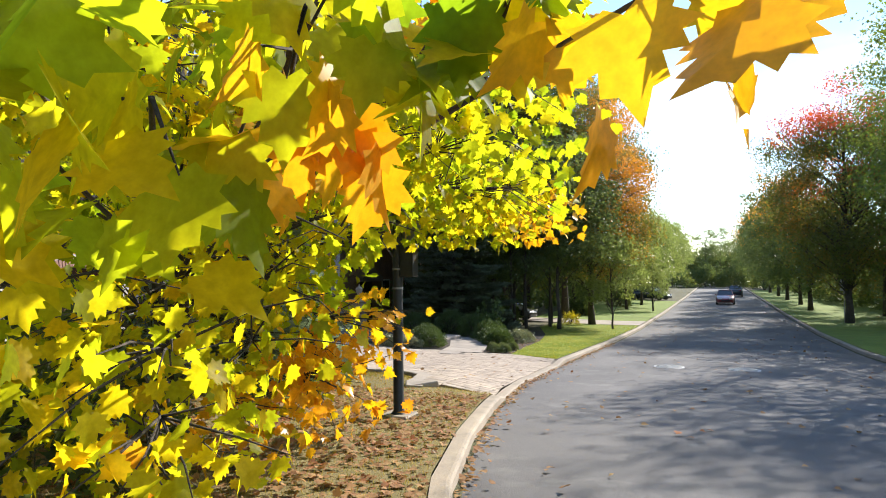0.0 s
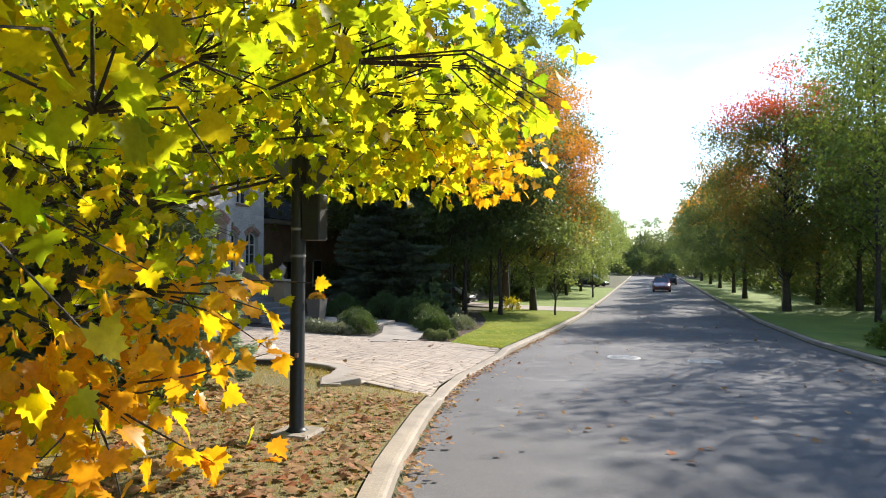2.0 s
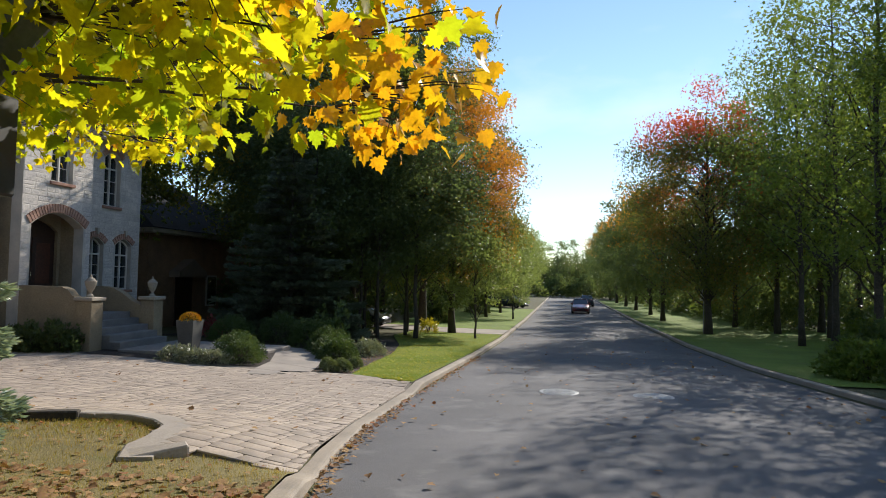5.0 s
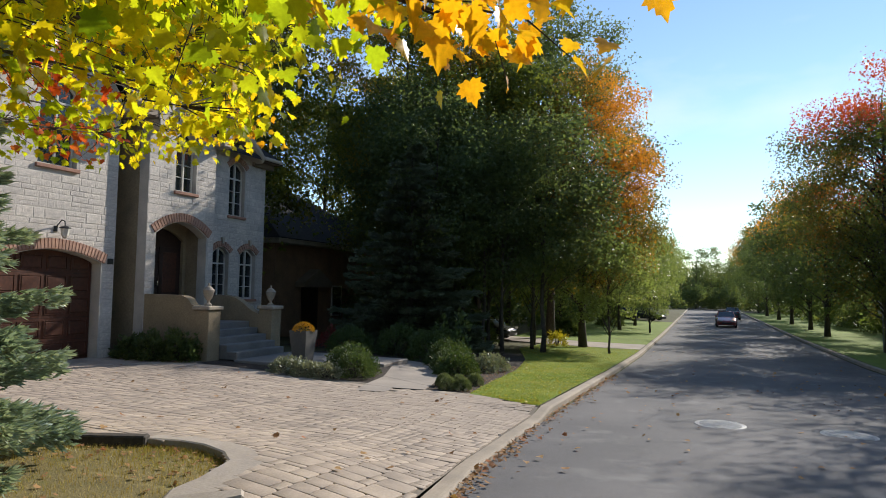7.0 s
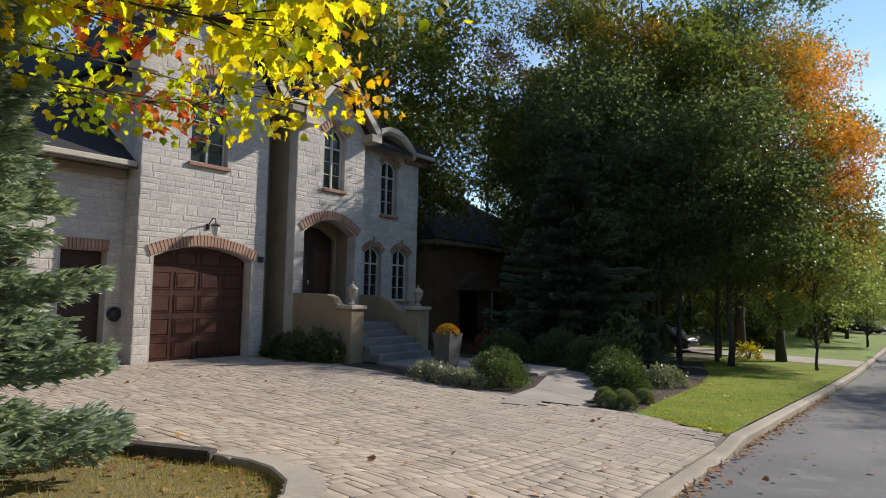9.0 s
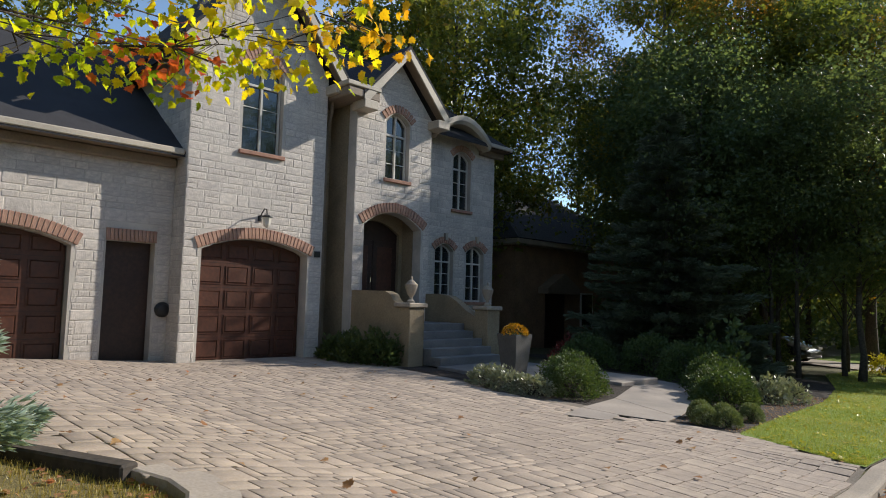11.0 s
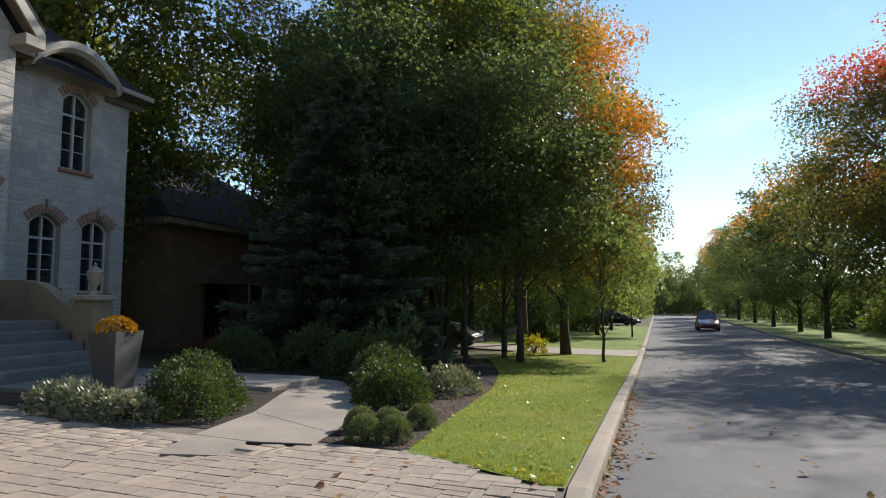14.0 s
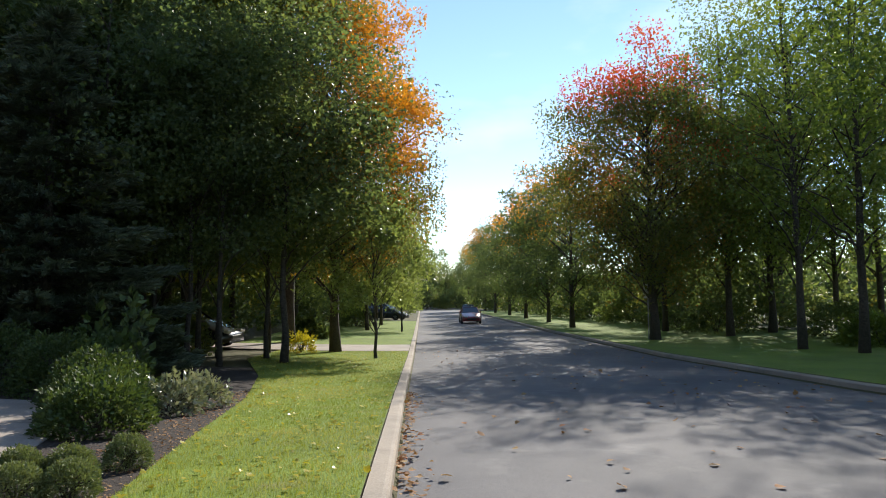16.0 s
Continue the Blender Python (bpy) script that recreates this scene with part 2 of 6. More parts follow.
M["yellow"] = leaf_material("leaf_yellow", [(0.0, (0.35, 0.33, 0.03)), (1.0, (0.55, 0.45, 0.04))], 0.4, 2.0)
M["flower"] = leaf_material("flower_gold", [(0.0, (0.55, 0.26, 0.012)), (1.0, (0.72, 0.42, 0.02))], 0.2, 5.0)
M["redflower"] = leaf_material("flower_red", [(0.0, (0.20, 0.03, 0.03)), (1.0, (0.32, 0.06, 0.05))], 0.2, 5.0)
M["grass"] = leaf_material("grass_blade", [(0.0, (0.172, 0.236, 0.0345)), (0.5, (0.276, 0.328, 0.0517)), (0.78, (0.437, 0.414, 0.115)), (1.0, (0.506, 0.425, 0.184))], 0.4, 0.55, gloss=0.7)
M["drygrass"] = leaf_material("dry_blade", [(0.0, (0.216, 0.23, 0.0405)), (0.5, (0.378, 0.297, 0.081)), (1.0, (0.513, 0.378, 0.135))], 0.35, 0.7)
M["litter"] = leaf_material("fallen_leaf", [(0.0, (0.46, 0.30, 0.13)), (0.4, (0.36, 0.20, 0.09)), (0.7, (0.26, 0.13, 0.06)), (0.9, (0.40, 0.13, 0.04)), (1.0, (0.50, 0.38, 0.2))], 0.2, 0.9, gloss=0.85)


def glass_pane(name, tint):
    m, t, b, _ = nodes_of(name)
    b.inputs["Base Color"].default_value = (*tint, 1)
    b.inputs["Roughness"].default_value, b.inputs["IOR"].default_value = 0.04, 1.5
    b.inputs["Specular IOR Level"].default_value = 1.0
    n = noise_node(t, 1.7, 2.0)
    bump(t, b, n.outputs["Fac"], 0.12, 0.02)
    return m


def car_paint(name, colour):
    m, t, b, _ = nodes_of(name)
    n = noise_node(t, 3.0, 3.0)
    t.links.new(ramp(t, n.outputs["Fac"], [(0.3, tuple(v * 0.85 for v in colour)), (0.7, colour)]), b.inputs["Base Color"])
    b.inputs["Roughness"].default_value, b.inputs["Metallic"].default_value = 0.32, 0.25
    b.inputs["Coat Weight"].default_value, b.inputs["Coat Roughness"].default_value = 0.9, 0.05
    return m


M["glass"] = glass_pane("window_glass", (0.02, 0.025, 0.03))
M["carglass"] = glass_pane("car_glass", (0.012, 0.015, 0.018))
M["chrome"] = surface("chrome", (0.6, 0.6, 0.6), (0.5, 0.5, 0.5), 0.2, 20.0, 1.0, 0.0, 0.001, metal=1.0)
M["red_paint"] = car_paint("red_paint", (0.22, 0.018, 0.016))
M["black_car"] = car_paint("black_car_paint", (0.012, 0.013, 0.016))
M["blue_car"] = car_paint("dark_blue_paint", (0.02, 0.028, 0.045))
M["lens"] = glass_pane("lamp_lens", (0.55, 0.52, 0.46))
M["taillens"] = glass_pane("tail_lens", (0.25, 0.01, 0.01))
M["signwhite"] = surface("sign_white", (0.62, 0.62, 0.60), (0.55, 0.55, 0.53), 0.5, 20.0, 1.0, 0.05, 0.001)


# ---------- mesh helpers ----------
def empty(name, x=0, y=0, z=0, rz=0):
    ob = new(name)
    ob.matrix_basis = pose(x, y, z, 0, 0, rz)
    return ob


def part(name, bm, material, parent=None, label="", smooth=False):
    me = bpy.data.meshes.new(name)
    bmesh.ops.recalc_face_normals(bm, faces=bm.faces)
    bm.to_mesh(me)
    bm.free()
    me.materials.append(material)
    if smooth:
        me.shade_smooth()
    ob = new(name, me)
    if parent:
        ob.parent = parent
    if label:
        ob["label"] = label
    return ob


def box(bm, x0, x1, y0, y1, z0, z1):
    v = [bm.verts.new(p) for p in ((x0, y0, z0), (x1, y0, z0), (x1, y1, z0), (x0, y1, z0), (x0, y0, z1), (x1, y0, z1), (x1, y1, z1), (x0, y1, z1))]
    for f in ((3, 2, 1, 0), (4, 5, 6, 7), (0, 1, 5, 4), (1, 2, 6, 5), (2, 3, 7, 6), (3, 0, 4, 7)):
        bm.faces.new([v[i] for i in f])
    return v


def soft(bm, width, segments=1):
    bmesh.ops.bevel(bm, geom=list(bm.edges), offset=width, segments=segments, affect="EDGES")
    return bm


def block(x0, x1, y0, y1, z0, z1, width=0.0):
    bm = bmesh.new()
    box(bm, x0, x1, y0, y1, z0, z1)
    return soft(bm, width) if width else bm


def prism(loop, holes, at, thick, axis="x"):
    """A flat wall from a loop of (u, z) with holes, its face at `at` on the axis, going back by thick."""
    bm = bmesh.new()
    edges = []
    for pts in [loop] + list(holes):
        vs = [bm.verts.new((at, u, z) if axis == "x" else (u, at, z)) for u, z in pts]
        edges += [bm.edges.new((a, b)) for a, b in zip(vs, vs[1:] + vs[:1])]
    bmesh.ops.triangle_fill(bm, use_beauty=True, edges=edges)
    out = bmesh.ops.extrude_face_region(bm, geom=list(bm.faces))
    move = Vector((-thick, 0, 0)) if axis == "x" else Vector((0, thick, 0))
    bmesh.ops.translate(bm, vec=move, verts=[g for g in out["geom"] if isinstance(g, bmesh.types.BMVert)])
    return bm


def arch_loop(y0, y1, z0, spring, top, n=10):
    """An opening with a flat segmental arch."""
    pts = [(y1, z0), (y1, spring)]
    for i in range(1, n):
        a = i / n
        y = y1 + (y0 - y1) * a
        pts.append((y, spring + (top - spring) * (1 - (2 * a - 1) ** 2)))
    return pts + [(y0, spring), (y0, z0)]


def tube(bm, pts, radii, sides=7, cap=True):
    rings = []
    pts = [Vector(p) for p in pts]
    for i, p in enumerate(pts):
        d = (pts[min(i + 1, len(pts) - 1)] - pts[max(i - 1, 0)]).normalized()
        u = d.orthogonal().normalized()
        if rings:
            u = (last_u - d * last_u.dot(d)).normalized()
        last_u = u
        w = d.cross(u)
        rings.append([bm.verts.new(p + (u * math.cos(k * math.tau / sides) + w * math.sin(k * math.tau / sides)) * radii[i]) for k in range(sides)])
    for a, b in zip(rings, rings[1:]):
        for k in range(sides):
            bm.faces.new((a[k], a[(k + 1) % sides], b[(k + 1) % sides], b[k]))
    if cap:
        bm.faces.new(rings[0][::-1])
        bm.faces.new(rings[-1])


def turned(bm, profile, cx=0, cy=0, sides=20):
    """A turned body from a profile of (radius, z)."""
    rings = [[bm.verts.new((cx + r * math.cos(k * math.tau / sides), cy + r * math.sin(k * math.tau / sides), z)) for k in range(sides)] for r, z in profile]
    for a, b in zip(rings, rings[1:]):
        for k in range(sides):
            bm.faces.new((a[k], a[(k + 1) % sides], b[(k + 1) % sides], b[k]))
    bm.faces.new(rings[0][::-1])
    bm.faces.new(rings[-1])


def fast_mesh(name, verts, faces, material, parent=None, label=""):
    """One mesh from arrays: verts (n, 3) and faces (m, k), all of k corners."""
    me = bpy.data.meshes.new(name)
    verts, faces = np.asarray(verts, np.float32), np.asarray(faces, np.int32)
    me.vertices.add(len(verts))
    me.vertices.foreach_set("co", verts.ravel())
    k = faces.shape[1]
    me.loops.add(faces.size)
    me.loops.foreach_set("vertex_index", faces.ravel())
    me.polygons.add(len(faces))
    me.polygons.foreach_set("loop_start", np.arange(0, faces.size, k, dtype=np.int32))
    me.update(calc_edges=True)
    me.materials.append(material)
    ob = new(name, me)
    if parent:
        ob.parent = parent
    if label:
        ob["label"] = label
    return ob


# leaf outlines: (points, triangles)
def leaf_shape(kind):
    if kind == "maple":
        half = [(0.0, -0.02), (0.15, -0.13), (0.25, -0.03), (0.46, -0.02), (0.38, 0.14), (0.59, 0.34), (0.42, 0.37), (0.45, 0.53), (0.25, 0.47), (0.27, 0.69), (0.13, 0.71)]
        ring = half + [(0.0, 0.98)] + [(-x, y) for x, y in half[:0:-1]]
        pts = [(0.0, 0.25, 0.0)] + [(x, y, 0.18 * abs(x) - 0.22 * (y - 0.25) ** 2) for x, y in ring]
        n = len(ring)
        return np.array(pts), np.array([(0, 1 + i, 1 + (i + 1) % n) for i in range(n)])
    if kind == "spray":          # a needle twig: three crossed slim blades
        pts, tri = [], []
        for a in (-0.5, 0.0, 0.5):
            k = len(pts)
            pts += [(0.0, 0.0, 0.0), (0.16 * math.cos(a * 3), 0.45, 0.2 * a), (a * 0.5, 1.0, 0.1 * a), (-0.16 * math.cos(a * 3), 0.45, -0.2 * a)]
            tri += [(k, k + 1, k + 2), (k, k + 2, k + 3)]
        return np.array(pts), np.array(tri)
    if kind == "blade":
        return np.array([(-0.06, 0, 0), (0.06, 0, 0), (0.0, 1.0, 0.25)]), np.array([(0, 1, 2)])
    if kind == "oval":
        return np.array([(0, 0, 0), (0.3, 0.35, 0.08), (0.0, 1.0, -0.05), (-0.3, 0.35, 0.08)]), np.array([(0, 1, 2), (0, 2, 3)])
    return np.array([(0, 0, 0), (0.42, 0.4, 0.12), (0.1, 0.55, 0.02), (0.0, 1.0, -0.1), (-0.15, 0.6, 0.0), (-0.42, 0.38, 0.12)]), np.array([(0, 1, 2), (0, 2, 3), (0, 3, 4), (0, 4, 5)])


def scatter(name, places, sizes, material, parent, kind="lobed", ways=None, tilt=1.0, label="", rng=None):
    """Many leaves in one mesh. ways: the direction in which each leaf points; random if None."""
    rng = rng or np.random.default_rng(1)
    pts, tri = leaf_shape(kind)
    n = len(places)
    if ways is None:
        ways = rng.normal(size=(n, 3))
        ways[:, 2] = ways[:, 2] * 0.7 - 0.25 * tilt
    ways = ways / (np.linalg.norm(ways, axis=1, keepdims=True) + 1e-9)
    up = rng.normal(size=(n, 3))
    up[:, 2] += 1.0 * tilt
    side = np.cross(ways, up)
    side /= np.linalg.norm(side, axis=1, keepdims=True) + 1e-9
    nor = np.cross(side, ways)
    s = np.asarray(sizes).reshape(-1, 1, 1)
    v = np.asarray(places)[:, None, :] + s * (pts[None, :, 0:1] * side[:, None] + pts[None, :, 1:2] * ways[:, None] + pts[None, :, 2:3] * nor[:, None])
    f = tri[None] + (np.arange(n) * len(pts))[:, None, None]
    return fast_mesh(name, v.reshape(-1, 3), f.reshape(-1, 3), material, parent, label)


# ---------- lie of the land ----------
def smooth(a):
    a = min(1.0, max(0.0, a))
    return a * a * (3 - 2 * a)


def prof(y):
    """Height of the road's surface along the street, which runs downhill along y."""
    return float(np.interp(y, (-300, -40, -5, 0, 5, 10, 14, 17, 26, 36, 55, 100, 300, 900), (5, 1.9, 0.75, 0.54, 0.17, -0.22, -0.485, -0.62, -1.04, -1.36, -1.6, -1.85, -2.4, -3.0)))


def kerb_x(y):
    return float(np.interp(y, (-300, -20, -10, -5, 0, 3.4, 5.6, 7.9, 10.5, 12.2, 14.3, 17, 25, 900), (220, 12, 4.9, 1.85, -0.6, -2.07, -2.72, -3.27, -3.8, -4.03, -4.16, -4.25, -4.33, -4.33)))


def far_kerb_x(y):
    return float(np.interp(y, (-300, -20, -10, -5, 0, 5, 10, 17, 24, 900), (229, 21, 14, 11.2, 8.9, 6.8, 5.4, 4.6, 4.3, 4.2)))


def drop(y):
    """1 along the driveway, where the kerb is lowered."""
    return smooth((y - 8.9) / 0.7) * smooth((16.9 - y) / 0.7)


def land(x, y):
    """Height of the gardens on the house's side."""
    d = kerb_x(y) - x
    s = smooth((d - 1.0) / 9.0)
    house = float(np.interp(y, (-30, 5, 14, 20, 26, 40, 900), (1.4, 0.25, -0.31, -0.34, -0.64, -1.15, -2.6)))
    low = prof(y) + 0.12 - 0.09 * drop(y) * max(0.0, 1 - max(0.0, d - 0.2) / 1.6)
    return low * (1 - s) + house * s + swell(x, y)


def swell(x, y):
    """The paving rises gently towards the rounded end of the dry lawn."""
    near = math.hypot(x - min(-5.6, max(-9.0, x)), y - 10.3)
    return 0.14 * smooth(1.15 - near / 1.9)


def across(x, y):
    return prof(y) + 0.12 + 0.25 * smooth((x - far_kerb_x(y) - 1) / 12)


def sheet(name, ys, x_from, x_to, nx, height, material, parent=None, label=""):
    bm = bmesh.new()
    rows = []
    for y in ys:
        a, b = x_from(y), x_to(y)
        rows.append([bm.verts.new((a + (b - a) * i / nx, y, height(a + (b - a) * i / nx, y))) for i in range(nx + 1)])
    for p, q in zip(rows, rows[1:]):
        for i in range(nx):
            bm.faces.new((p[i], p[i + 1], q[i + 1], q[i]))
    return part(name, bm, material, parent, label, smooth=True)


def span(a, b, step):
    n = max(1, round((b - a) / step))
    return [a + (b - a) * i / n for i in range(n + 1)]


far_ys = [-280, -150, -80] + span(-40, 60, 1.0) + [70, 80, 100, 140, 200, 300, 500, 880]
bm = bmesh.new()
rows = []
for y in far_ys:
    k, r = kerb_x(y), far_kerb_x(y)
    row = [(k - d, land(k - d, y) - swell(k - d, y) - (0.28 if 7 <= y <= 12 and 0.5 < d <= 9 else 0.03)) for d in (700, 300, 120, 60, 35, 25, 18, 14, 11, 9, 7, 5, 3.5, 2, 1, 0.12)]
    row += [(k + 0.3, prof(y) - 0.25), (r - 0.3, prof(y) - 0.25)]
    row += [(r + d, across(r + d, y) - 0.02) for d in (0.12, 1, 2.5, 5, 9, 14, 22, 40, 90, 300, 700)]
    rows.append([bm.verts.new((x, y, z)) for x, z in row])
for p, q in zip(rows, rows[1:]):
    for i in range(len(p) - 1):
        bm.faces.new((p[i], p[i + 1], q[i + 1], q[i]))
tagged(part("ground", bm, M["forest"], smooth=True), "shaded woodland floor with thin grass and fallen leaves", "ground", kind="structure")

tagged(sheet("road", far_ys, kerb_x, far_kerb_x, 10, lambda x, y: prof(y) + 0.04 * (1 - ((x - (kerb_x(y) + far_kerb_x(y)) / 2) / 4.4) ** 2) - 0.03, M["asphalt"]),
       "grey weathered asphalt street with scattered fallen leaves", "road", kind="structure")


def kerb_line(name, edge, side, label):
    """Concrete kerb: a stone run of 15 cm with a rounded nose, along edge(y), on the given side of it."""
    bm = bmesh.new()
    rows = []
    for y in span(-40, 60, 0.5) + [70, 80, 100, 140, 200, 300]:
        x, z, h = edge(y), prof(y), 0.12 - (0.085 * drop(y) if side < 0 else 0.0)
        sec = [(0.0, -0.1), (0.012, h - 0.03), (0.03, h - 0.006), (0.06, h), (0.19, h + 0.003), (0.2, -0.1)]
        rows.append([bm.verts.new((x + side * u, y, z + v)) for u, v in sec])
    for p, q in zip(rows, rows[1:]):
        for i in range(len(p) - 1):
            bm.faces.new((p[i], p[i + 1], q[i + 1], q[i]))
    return tagged(part(name, bm, M["kerb"], smooth=False), label, "kerb", kind="structure")


kerb_line("kerb", kerb_x, -1, "pale tan concrete kerb, lowered at the driveway")
kerb_line("kerb_across", far_kerb_x, 1, "pale concrete kerb along the wooded side")


def bed_right(y):
    return kerb_x(y) - 0.2 if y <= 9.42 else float(np.interp(y, (9.43, 9.54, 9.9, 10.06, 10.34, 10.5, 10.54), (-5.4, -5.41, -5.51, -5.57, -5.85, -6.24, -6.6)))


def bed_left(y):
    return float(np.interp(y, (-40, 9.0, 9.75, 10.41, 10.54), (-16, -13, -8.3, -6.95, -6.6)))


def in_bed(x, y, margin=0.0):
    return y < 10.54 and bed_left(y) + margin < x < bed_right(y) - margin


tagged(sheet("lawn_south", span(-30, 9.0, 0.6) + span(9.1, 9.42, 0.1) + [9.43] + span(9.5, 10.54, 0.104), bed_left, bed_right, 16, lambda x, y: land(x, y) - 0.5 * swell(x, y) + 0.015, M["drylawn"]),
       "patchy dry lawn strewn with brown maple leaves", "lawn", kind="structure")


def mulch_right(y):
    return float(np.interp(y, (16.5, 17.7, 20, 24, 28, 33, 60), (-5.2, -6.05, -6.35, -6.8, -7.6, -9.2, -9.5)))


def north_edge(x):
    return float(np.interp(x, (-17, -12.4, -11.2, -10.3, -8.9, -8.2, -7.0, -6.2, -5.75, -4.4), (18.0, 17.75, 17.7, 17.32, 17.36, 17.5, 17.5, 17.75, 17.62, 16.83)))


def north_edge_y(y):
    return float(np.interp(y, (16.82, 17.2, 17.62), (-4.5, -5.15, -5.85)))


tagged(sheet("lawn_north", span(16.84, 17.7, 0.1) + span(18, 37.8, 0.66), lambda y: min(kerb_x(y) - 0.21, north_edge_y(y)) - 0.02 if y < 17.6 else mulch_right(y), lambda y: kerb_x(y) - 0.2, 10, lambda x, y: land(x, y) + 0.02, M["lawn"]),
       "bright green mown lawn strip with a few yellow leaves", "lawn", kind="structure")
tagged(sheet("lawn_far", span(41.6, 75, 1.5), lambda y: -12.0, lambda y: kerb_x(y) - 0.2, 10, lambda x, y: land(x, y) + 0.02, M["lawn"]),
       "sunlit green lawn of the next garden", "lawn", kind="structure")
tagged(sheet("lawn_across", span(20, 120, 2.0), lambda y: far_kerb_x(y) + 0.2, lambda y: far_kerb_x(y) + 13 + 2.5 * math.sin(y * 0.21), 8, lambda x, y: across(x, y) + 0.015, M["lawn"]),
       "green verge below the trees across the street", "lawn", kind="structure")
tagged(sheet("next_driveway", span(37.9, 41.5, 0.4), lambda y: -16.0, lambda y: kerb_x(y) - 0.2, 10, lambda x, y: land(x, y) + 0.025, M["slab"]),
       "pale concrete driveway of the next house", "driveway", kind="structure")
tagged(sheet("mulch_bed", span(17.75, 30, 0.6), lambda y: -16.0 if y > 25 else -13.0, mulch_right, 12, lambda x, y: land(x, y) + 0.012, M["soil"]),
       "dark bark mulch bed beside the lawn", "garden bed", kind="structure")
drive = tagged(sheet("driveway", span(8.7, 18.2, 0.19), lambda y: -16.6, lambda y: kerb_x(y) - 0.2, 60, lambda x, y: land(x, y) + 0.004 - (0.3 if in_bed(x, y, -0.02) or (y < 9.45 and x < -9) else 0.0), M["joint"]),
               "driveway of tan rectangular pavers with dark sandy joints", "driveway", kind="structure")
walk_path = tagged(empty("walkway", -8, 18, 0), "pale stone slab walkway curving to the porch", "walkway", kind="structure")
for loop in (((-7.97, 16.52), (-7.44, 16.72), (-7.57, 17.36), (-8.24, 17.38)), ((-8.25, 17.4), (-7.56, 17.38), (-6.99, 17.56), (-7.11, 18.18), (-8.58, 18.9)),
             ((-8.59, 18.92), (-7.115, 18.2), (-7.98, 21.19), (-9.4, 20.95)), ((-9.41, 20.97), (-7.99, 21.21), (-8.9, 23.0), (-10.3, 23.0))):
    bm = bmesh.new()
    top = [bm.verts.new((x + 8, y - 18, land(x, y) + 0.024)) for x, y in loop]
    low = [bm.verts.new((v.co.x, v.co.y, v.co.z - 0.25)) for v in top]
    bm.faces.new(top)
    bm.faces.new(low[::-1])
    for i in range(len(top)):
        bm.faces.new((top[i], low[i], low[(i + 1) % len(top)], top[(i + 1) % len(top)]))
    part("slab", bm, M["slab"], walk_path)
bm = block(-12.4, -9.5, 20.7, 22.2, -0.75, -0.455, 0.012)
bm.transform(Matrix.Translation((8, -18, 0)))
part("slab", bm, M["slab"], walk_path)
bm = block(0, 0.64, -0.045, 0, -0.1, 0.01)
bm.transform(pose(0.42, -0.66, land(-7.3, 17.4) + 0.03, 0, 2, 17))
part("drain_strip", bm, M["black"], walk_path, "dark metal drain strip")

# border of the dry lawn: pale flat stones above the sunken bed
bm = bmesh.new()
line = [(-5.22, 8.9), (-5.40, 9.25), (-5.41, 9.55), (-5.51, 9.9), (-5.58, 10.08), (-5.86, 10.34), (-6.24, 10.51), (-6.55, 10.53), (-6.9, 10.43)]
fine = []
for a, b in zip(line, line[1:]):
    fine += [tuple(Vector(a).lerp(Vector(b), k / 3)) for k in range(3)]
fine.append(line[-1])
rows = []
for i, (x, y) in enumerate(fine):
    d = (Vector(fine[min(i + 1, len(fine) - 1)]) - Vector(fine[max(i - 1, 0)])).normalized()
    n = Vector((-d.y, d.x))
    rows.append([bm.verts.new((x + n.x * u, y + n.y * u, land(x + n.x * min(u, -0.02), y + n.y * min(u, -0.02)) + v)) for u, v in ((-0.30, -0.08), (-0.295, 0.02), (-0.02, 0.028), (0.0, 0.018), (0.012, -0.28))])
for p, q in zip(rows, rows[1:]):
    for i in range(4):
        bm.faces.new((p[i], p[i + 1], q[i + 1], q[i]))
bm.faces.new(rows[0])
bm.faces.new(rows[-1][::-1])
tagged(part("lawn_edging", bm, M["slab"]), "curved pale stone border around the sunken lawn", "edging", kind="structure")
bm = soft(block(-0.72, 0.72, -0.07, 0.07, -0.4, 0.0), 0.015)
bm.transform(pose(-7.52, 10.12, land(-7.5, 10.1) + 0.045, 0, 1, 25.5))
tagged(part("edging_block", bm, M["sleeper"]), "dark weathered timber sleeper at the lawn's edge", "edging")
bm = soft(block(-0.3, 0.26, -0.13, 0.15, -0.1, 0.05), 0.02)
for v in bm.verts:
    v.co.y *= 1 - 0.9 * (v.co.x + 0.3)
bm.transform(pose(-5.02, 9.2, land(-5.0, 9.2) + 0.005, 3, -4, 40))
tagged(part("edging_stone", bm, M["slab"]), "loose broken paving slab beside the lawn border", "edging")


# ---------- the stone house ----------
house = tagged(empty("stone_house", -17, 18, -0.4), "two-storey grey stone house with gables, brick arches and dark roof", "house")


def hpart(name, bm, material, parent=None, label="", smooth_it=False):
    """A part of the house, given in world places."""
    ob = part(name, bm, material, None, label, smooth_it)
    ob.parent = parent or house
    ob.matrix_parent_inverse = house.matrix_basis.inverted() if ob.parent == house else Matrix.Identity(4)
    return ob


def inside(loop, y, z):
    hit = False
    for (ya, za), (yb, zb) in zip(loop, tuple(loop[1:]) + tuple(loop[:1])):
        if (za > z) != (zb > z) and y < (yb - ya) * (z - za) / (zb - za) + ya:
            hit = not hit
    return hit


